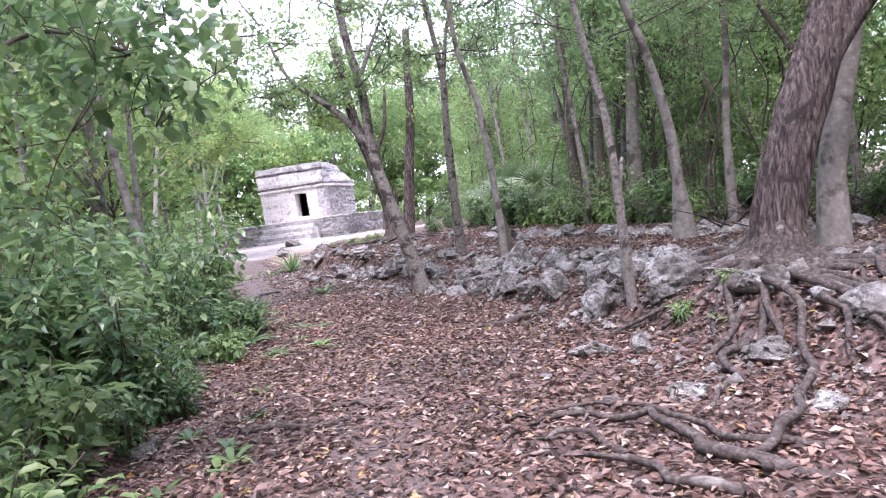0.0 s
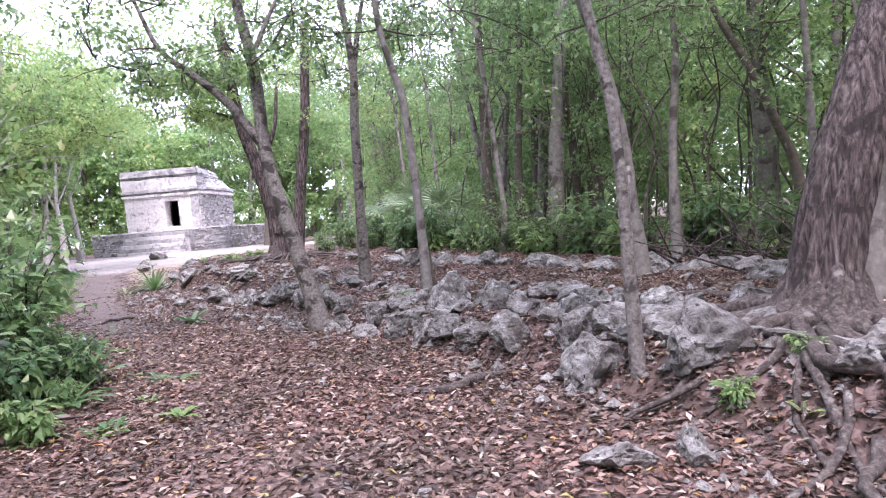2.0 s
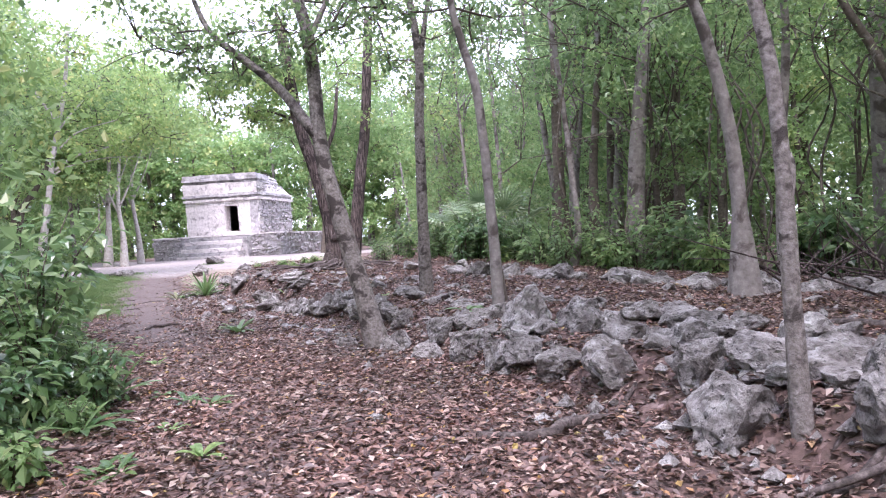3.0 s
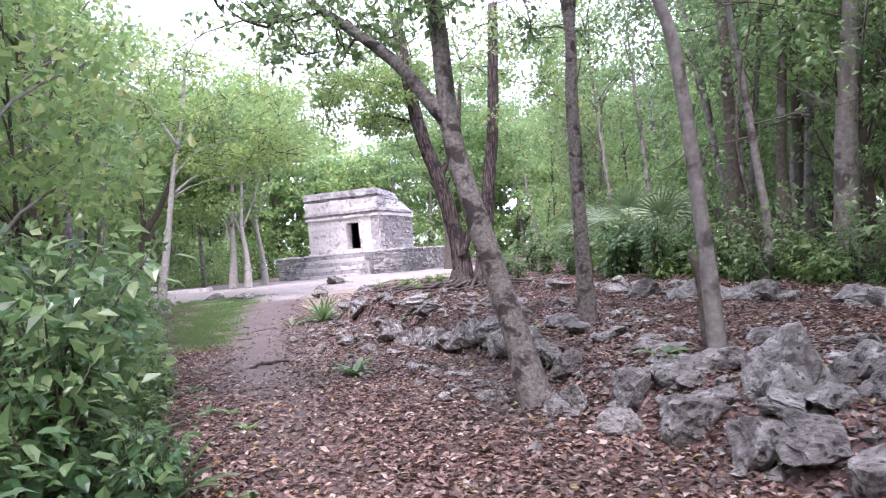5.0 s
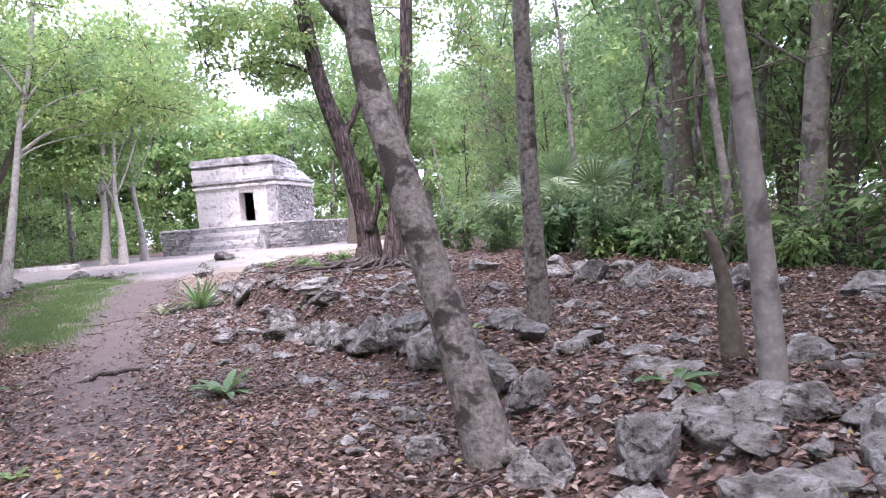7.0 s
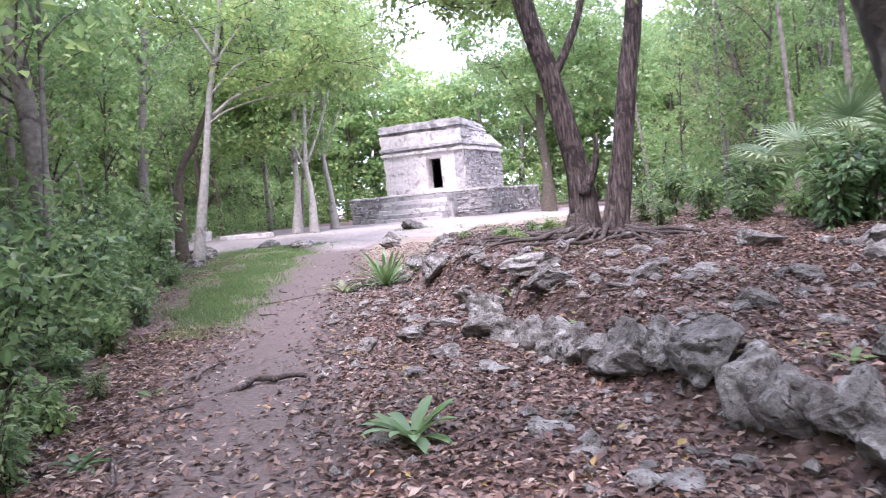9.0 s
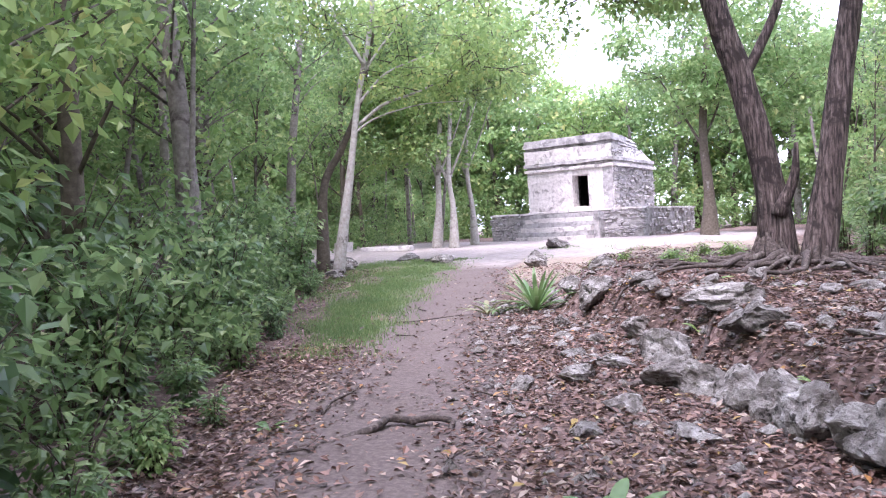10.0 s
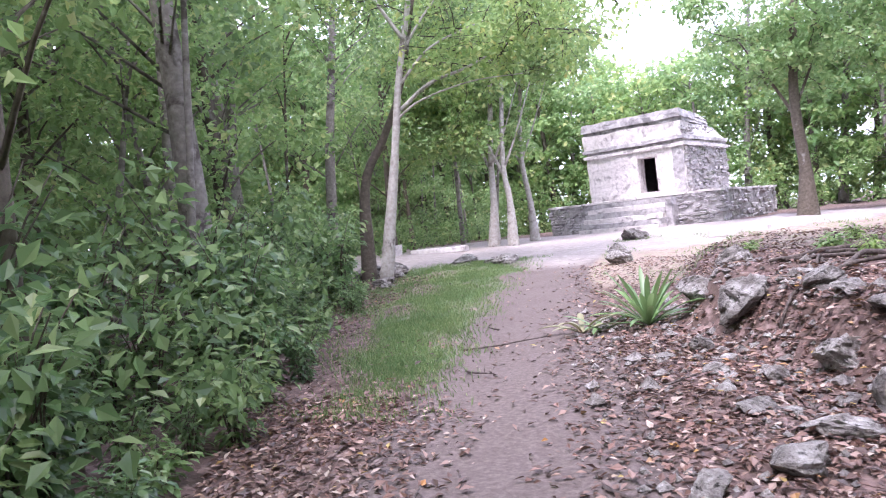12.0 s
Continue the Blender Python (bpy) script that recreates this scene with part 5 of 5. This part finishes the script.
def rosette(name, x, y, n, length, width, lift, label, seed, leafmat=M_PALM):
    rng = np.random.default_rng(seed)
    t = thing(name, on_ground(x, y), label, "plant")
    for k in range(n):
        a = 2.4 * k + rng.uniform(-0.3, 0.3)
        up = lift * rng.uniform(0.5, 1.2)
        L = length * rng.uniform(0.75, 1.15)
        rows = 9
        v, f = [], []
        for i in range(rows + 1):
            s = i / rows
            r = L * (s * math.cos(up) + 0.0)
            z = L * (math.sin(up) * s - 0.42 * s * s * math.cos(up))
            w = width * (0.35 + 1.6 * s) * (1 - s ** 3) if i < rows else 0.002
            w = min(w, width)
            for q, dz in ((-0.5, 0.18 * w), (0, 0), (0.5, 0.18 * w)):
                v.append((r * math.cos(a) - q * w * math.sin(a), r * math.sin(a) + q * w * math.cos(a), z + dz))
        for i in range(rows):
            for j in range(2):
                f.append((i * 3 + j, i * 3 + j + 1, i * 3 + j + 4, i * 3 + j + 3))
        part("leaf", mesh_of("leaf", v, f, leafmat), t)
    return t


rosette("palm_seedling", -3.05, 17.85, 17, 0.5, 0.085, 0.8, "young palm with broad strap leaves growing in leaf litter", 1)
rosette("palm_seedling", -5.5, 25.9, 38, 1.0, 0.07, 0.95, "clump of arching strap-leaved palm beside the path", 2)
rosette("palm_seedling", -6.0, 25.5, 8, 0.6, 0.06, 0.8, "small strap-leaved palm beside the path", 3)
rosette("withered_palm", -6.2, 25.4, 9, 0.7, 0.08, 0.6, "drooping withered grey-green palm leaves beside the path", 7, M_PALM_DEAD)
rosette("strap_plant", -3.15, 11.3, 12, 0.6, 0.085, 0.8, "dark strap-leaved plant at the shrubs' edge", 8, M_LEAF_DEEP)
rosette("strap_plant", -3.35, 12.6, 11, 0.65, 0.08, 0.9, "dark strap-leaved plant at the shrubs' edge", 9, M_LEAF_DEEP)
rosette("seedling", 0.75, 14.9, 6, 0.32, 0.09, 0.5, "low broad-leaved seedling among stones", 4, M_LEAF_DEEP)
rosette("seedling", -2.2, 12.0, 7, 0.3, 0.08, 0.6, "low broad-leaved seedling at the shrubs' edge", 5, M_LEAF)
rosette("seedling", 2.35, 8.05, 6, 0.22, 0.07, 0.6, "small bright seedling beside a boulder", 6, M_LEAF_BRIGHT)


SEED_RNG = np.random.default_rng(1313)
for k in range(22):
    y = SEED_RNG.uniform(4.5, 21)
    rosette("seedling", float(bush_x(y)) + SEED_RNG.uniform(0.05, 0.75), y, int(SEED_RNG.integers(5, 9)), SEED_RNG.uniform(0.12, 0.28), 0.06, 0.7, "small green seedling at the path's edge", 1400 + k, (M_LEAF, M_LEAF_BRIGHT, M_LEAF_DEEP)[k % 3])
for k in range(14):
    y = SEED_RNG.uniform(7, 25)
    rosette("seedling", float(rock_x(y)) + SEED_RNG.uniform(0.1, 2.5), y, int(SEED_RNG.integers(4, 7)), SEED_RNG.uniform(0.1, 0.2), 0.05, 0.7, "small green seedling among stones", 1500 + k, M_LEAF_BRIGHT)


def fan_palm(x, y, h, seed):
    rng = np.random.default_rng(seed)
    t = thing("fan_palm", on_ground(x, y), "fan palm with pale stiff pleated fronds", "palm")
    for k in range(9):
        a, up = 2.4 * k, rng.uniform(0.2, 1.1)
        d = np.array([math.cos(a) * math.cos(up), math.sin(a) * math.cos(up), math.sin(up)])
        hub = np.array([0, 0, h * 0.35]) + d * h * 0.6
        stalk = part("stalk", mesh_of("stalk", *merge([tube([(0, 0, 0), (0, 0, h * 0.3), hub], [0.03, 0.018, 0.012], 5, 3)]), M_PALM), t)
        n = 22
        side = np.cross(d, [0, 0, 1.0])
        side /= np.linalg.norm(side)
        b = np.linspace(-1.9, 1.9, n)
        D = np.cos(b)[:, None] * d + np.sin(b)[:, None] * side + [0, 0, 0.05]
        part("frond", leaves_mesh("frond", leaf_blades(np.repeat(hub[None], n, 0), D, np.repeat(np.cross(side, d)[None], n, 0) + [0, 0, 0.3], np.full(n, 0.95), np.full(n, 0.06), True), M_PALM_PALE), stalk)


fan_palm(2.75, 27.3, 2.1, 3)
fan_palm(3.5, 26.6, 1.6, 4)

# ---- fallen leaves, grass, roots on the path ----


def litter():
    rng = np.random.default_rng(808)
    X, Y = [], []
    for lo, hi, n in ((1.8, 9, 62000), (9, 17, 80000), (17, 25, 76000), (25, 33, 22000)):
        y = rng.uniform(lo, hi, n)
        left = bush_x(y) - 0.6
        right = np.maximum(rock_x(y) + 7.0, left + 1)
        x = left + (right - left) * rng.random(n)
        bare = np.exp(-((x - path_x(y)) / along(y, [0, 12, 17, 20, 30], [0.3, 0.4, 0.85, 1.1, 1.0])) ** 2) * along(y, [0, 5, 8, 12, 16, 19], [0.2, 0.45, 0.25, 0.2, 0.6, 0.97])
        grass = (path_x(y) - x > 0.4) & (path_x(y) - x < 3.0) & (y > 22.5)
        keep = (rng.random(n) > bare) & ~(grass & (rng.random(n) < 0.9))
        X.append(x[keep])
        Y.append(y[keep])
    X, Y = np.concatenate(X), np.concatenate(Y)
    n = len(X)
    a = rng.uniform(0, 2 * math.pi, n)
    P = np.stack([X, Y, ground_z(X, Y) + rng.uniform(0.01, 0.042, n)], 1)
    D = np.stack([np.cos(a), np.sin(a), rng.normal(size=n) * 0.3], 1)
    U = np.stack([rng.normal(size=n) * 0.3, rng.normal(size=n) * 0.3, np.ones(n)], 1)
    L = rng.uniform(0.035, 0.1, n)
    me = leaves_mesh("fallen_leaves", leaf_blades(P, D, U, L, L * rng.uniform(0.38, 0.6, n)), M_LITTER)
    return tagged(new("fallen_leaves", me), "dry reddish-brown fallen leaves covering the floor", "leaf litter", kind="stuff")


litter()


def grass():
    rng = np.random.default_rng(909)
    y = rng.uniform(21.8, 35.6, 52000)
    reach = along(y, [22.5, 32, 36], [1.5, 4.0, 4.0]) + 0.35 * np.sin(2.1 * y)
    off = 0.55 + reach * (0.5 + 0.27 * rng.normal(size=len(y)))
    x = path_x(y) - off
    keep = rng.random(len(y)) < smooth(0.25, 0.8, off) * (0.35 + 0.65 * smooth(21.8, 24, y)) * (0.22 + 0.78 * tufts(x, y))
    x, y = x[keep], y[keep]
    y2 = rng.uniform(28.5, 40, 5000)
    x2 = path_x(y2) + 1.0 + rng.random(5000) * 6
    k2 = (np.sin(x2 * 2.1) + np.sin(y2 * 1.7 + x2) > 0.4)
    x, y = np.concatenate([x, x2[k2]]), np.concatenate([y, y2[k2]])
    n = len(x)
    P = np.stack([x, y, ground_z(x, y) - 0.01], 1)
    D = np.stack([rng.normal(size=n) * 0.4, rng.normal(size=n) * 0.4, np.ones(n)], 1)
    U = rng.normal(size=(n, 3)) + [0, 0, 0.2]
    L = rng.uniform(0.04, 0.11, n)
    me = leaves_mesh("grass", leaf_blades(P, D, U, L, np.full(n, 0.012)), M_GRASS)
    return tagged(new("grass", me), "short green grass beside the path", "grass", kind="stuff")


grass()


def loose_root(pts, r0, r1, label, seed):
    v, f = tube(ground_root(pts, 0.015), [r0, r0, r1], 7, 6, 0.1, 3, 0.15, seed)
    ob = new("exposed_root", mesh_of("exposed_root", *merge([(v, f)]), M_ROOT))
    return tagged(ob, label, "root")


loose_root([(-2.15, 6.6, -0.01), (-1.6, 6.5, 0.02), (-1.1, 6.55, 0.01), (-0.75, 6.45, -0.03)], 0.028, 0.012, "thin dark root lying across the path", 1)
loose_root([(-1.5, 7.1, -0.02), (-1.0, 7.0, 0.01), (-0.7, 6.9, -0.02)], 0.02, 0.01, "thin dark root lying across the path", 2)
loose_root([(0.2, 10.2, -0.01), (0.7, 10.0, 0.03), (1.2, 10.3, 0.02), (1.6, 10.6, -0.02)], 0.045, 0.02, "brown root in leaf litter below the bank", 3)
loose_root([(-5.25, 19.1, -0.03), (-5.1, 19.45, 0.03), (-4.9, 19.6, 0.05), (-4.6, 19.6, 0.02), (-4.4, 19.5, -0.03)], 0.032, 0.016, "curved dark root arching over the path", 4)
loose_root([(-3.4, 21.0, 0), (-2.9, 21.6, 0.02), (-2.5, 22.5, 0.03)], 0.03, 0.012, "thin root on the leafy bank", 5)

def stick(x, y, length, turn, seed):
    rng = np.random.default_rng(seed)
    a = radians(turn)
    pts = [(x + math.cos(a) * length * t + rng.normal() * 0.03, y + math.sin(a) * length * t + rng.normal() * 0.03) for t in (0, 0.35, 0.7, 1)]
    line = [(px, py, float(ground_z(px, py)) + 0.02 + 0.012 * k) for k, (px, py) in enumerate(pts)]
    me = mesh_of("fallen_stick", *merge([tube(line, [0.014, 0.011, 0.006], 6, 3, 0, 3, 0.15, seed), tube([line[2], tuple(np.array(line[2]) + [0.12 * math.sin(a), 0.12 * math.cos(a), 0.05])], [0.006, 0.003], 4, 2)]), M_ROOT)
    tagged(new("fallen_stick", me), "thin dead stick lying on fallen leaves", "stick", "fallen sticks")


STICK_RNG = np.random.default_rng(88)
for k in range(46):
    y = STICK_RNG.uniform(5, 26)
    side = STICK_RNG.random()
    x = float(path_x(y)) + (STICK_RNG.uniform(-1.2, -0.4) if side < 0.25 else STICK_RNG.uniform(0.5, 6.0))
    stick(x, y, STICK_RNG.uniform(0.3, 1.1), STICK_RNG.uniform(0, 360), 900 + k)


def liana(x, y, h, seed):
    rng = np.random.default_rng(seed)
    z = float(ground_z(x, y))
    pts = [(x + rng.normal() * 0.15 * k, y + rng.normal() * 0.15 * k, z - 0.05 + h * k / 5) for k in range(6)]
    me = mesh_of("liana", *merge([tube(pts, [0.03, 0.022, 0.016], 6, 4, 0, 3, 0.1, seed)]), M_BARK_DARK)
    tagged(new("liana", me), "thin brown liana hanging in shaded forest", "liana", "lianas of the forest")


for k in range(34):
    t = STICK_RNG.random()
    liana(float(np.interp(t, [0, 0.5, 1], [3.6, 5.8, 8.2])) + STICK_RNG.random() * 3, float(np.interp(t, [0, 0.5, 1], [26, 20.5, 14])) + STICK_RNG.normal(), STICK_RNG.uniform(5, 8), 950 + k)



def stone_chips():
    rng = np.random.default_rng(1212)
    n = 5200
    y = rng.uniform(5, 27, n)
    near = rng.random(n) < 0.45
    x = np.where(near, rock_x(y) + rng.normal(size=n) * 0.55, rock_x(y) + 0.3 + rng.random(n) * 6)
    far = rng.random(n) < 0.2
    x = np.where(far & (y > 16), path_x(y) + 0.5 + rng.random(n) * 2.2, x)
    r = rng.uniform(0.012, 0.05, n) * (1 + (rng.random(n) < 0.1))
    base = np.array([(1, 0, 0), (0.2, 1, 0), (-1, 0.1, 0), (-0.1, -1, 0), (0.15, 0.1, 0.8), (0, 0, -0.8)])
    V = base[None] * rng.uniform(0.6, 1.3, (n, 6, 3)) * r[:, None, None] + np.stack([x, y, ground_z(x, y) + r * 0.35], 1)[:, None]
    t = np.array([(0, 1, 4), (1, 2, 4), (2, 3, 4), (3, 0, 4), (1, 0, 5), (2, 1, 5), (3, 2, 5), (0, 3, 5)])
    T = (t[None] + (np.arange(n) * 6)[:, None, None]).reshape(-1, 3)
    me = mesh_of("stone_chips", V.reshape(-1, 3).tolist(), T.tolist(), M_ROCK, False)
    return tagged(new("stone_chips", me), "small pale stone chips among fallen leaves", "gravel", kind="stuff")


stone_chips()


def dead_brush(x, y, seed):
    """A fallen heap of dry reddish branches."""
    rng = np.random.default_rng(seed)
    t = thing("dead_brush", on_ground(x, y), "heap of dry red-brown fallen branches", "brushwood")
    for k in range(46):
        p = np.array([rng.normal() * 0.9, rng.normal() * 0.6, rng.uniform(-0.05, 0.15)])
        d = np.array([rng.normal() * 1.0, rng.normal() * 0.6, rng.uniform(0.15, 1.0)]) * rng.uniform(0.6, 1.3)
        r = rng.uniform(0.008, 0.03)
        part("branch", mesh_of("branch", *merge([tube([p, p + d * 0.5 + rng.normal(size=3) * 0.1, p + d], [r, r * 0.7, r * 0.3], 5, 3, seed=k)]), M_BARK_RED), t)


dead_brush(6.8, 14.9, 5)
dead_brush(8.1, 13.4, 6)

# ---- slabs in the clearing ----


def slab(x, y, lx, ly, h, turn, label):
    bm = bmesh.new()
    bmesh.ops.create_cube(bm, size=1)
    bmesh.ops.scale(bm, vec=(lx, ly, h), verts=bm.verts)
    bmesh.ops.bevel(bm, geom=bm.edges[:], offset=0.03, segments=2, affect="EDGES")
    bmesh.ops.subdivide_edges(bm, edges=[e for e in bm.edges if e.calc_length() > 0.3], cuts=3, use_grid_fill=True)
    for v in bm.verts:
        v.co += noise.noise_vector(v.co * 2.5 + Vector((x, y, 0))) * 0.04
    me = bpy.data.meshes.new("stone_slab")
    bm.to_mesh(me)
    bm.free()
    me.materials.append(M_PLASTER)
    ob = new("stone_slab", me)
    ob.matrix_world = pose(x, y, float(ground_z(x, y)) + h * 0.3, 0, 0, turn)
    return tagged(ob, label, "slab")


slab(-5.0, 37.2, 1.6, 0.8, 0.22, 5, "pale flat stone slab lying in dry weeds")
slab(-16.2, 41.6, 2.2, 0.9, 0.22, 12, "long pale stone block at the clearing's edge")
slab(-17.9, 40.8, 0.7, 0.5, 0.5, -8, "pale stone block at the clearing's edge")
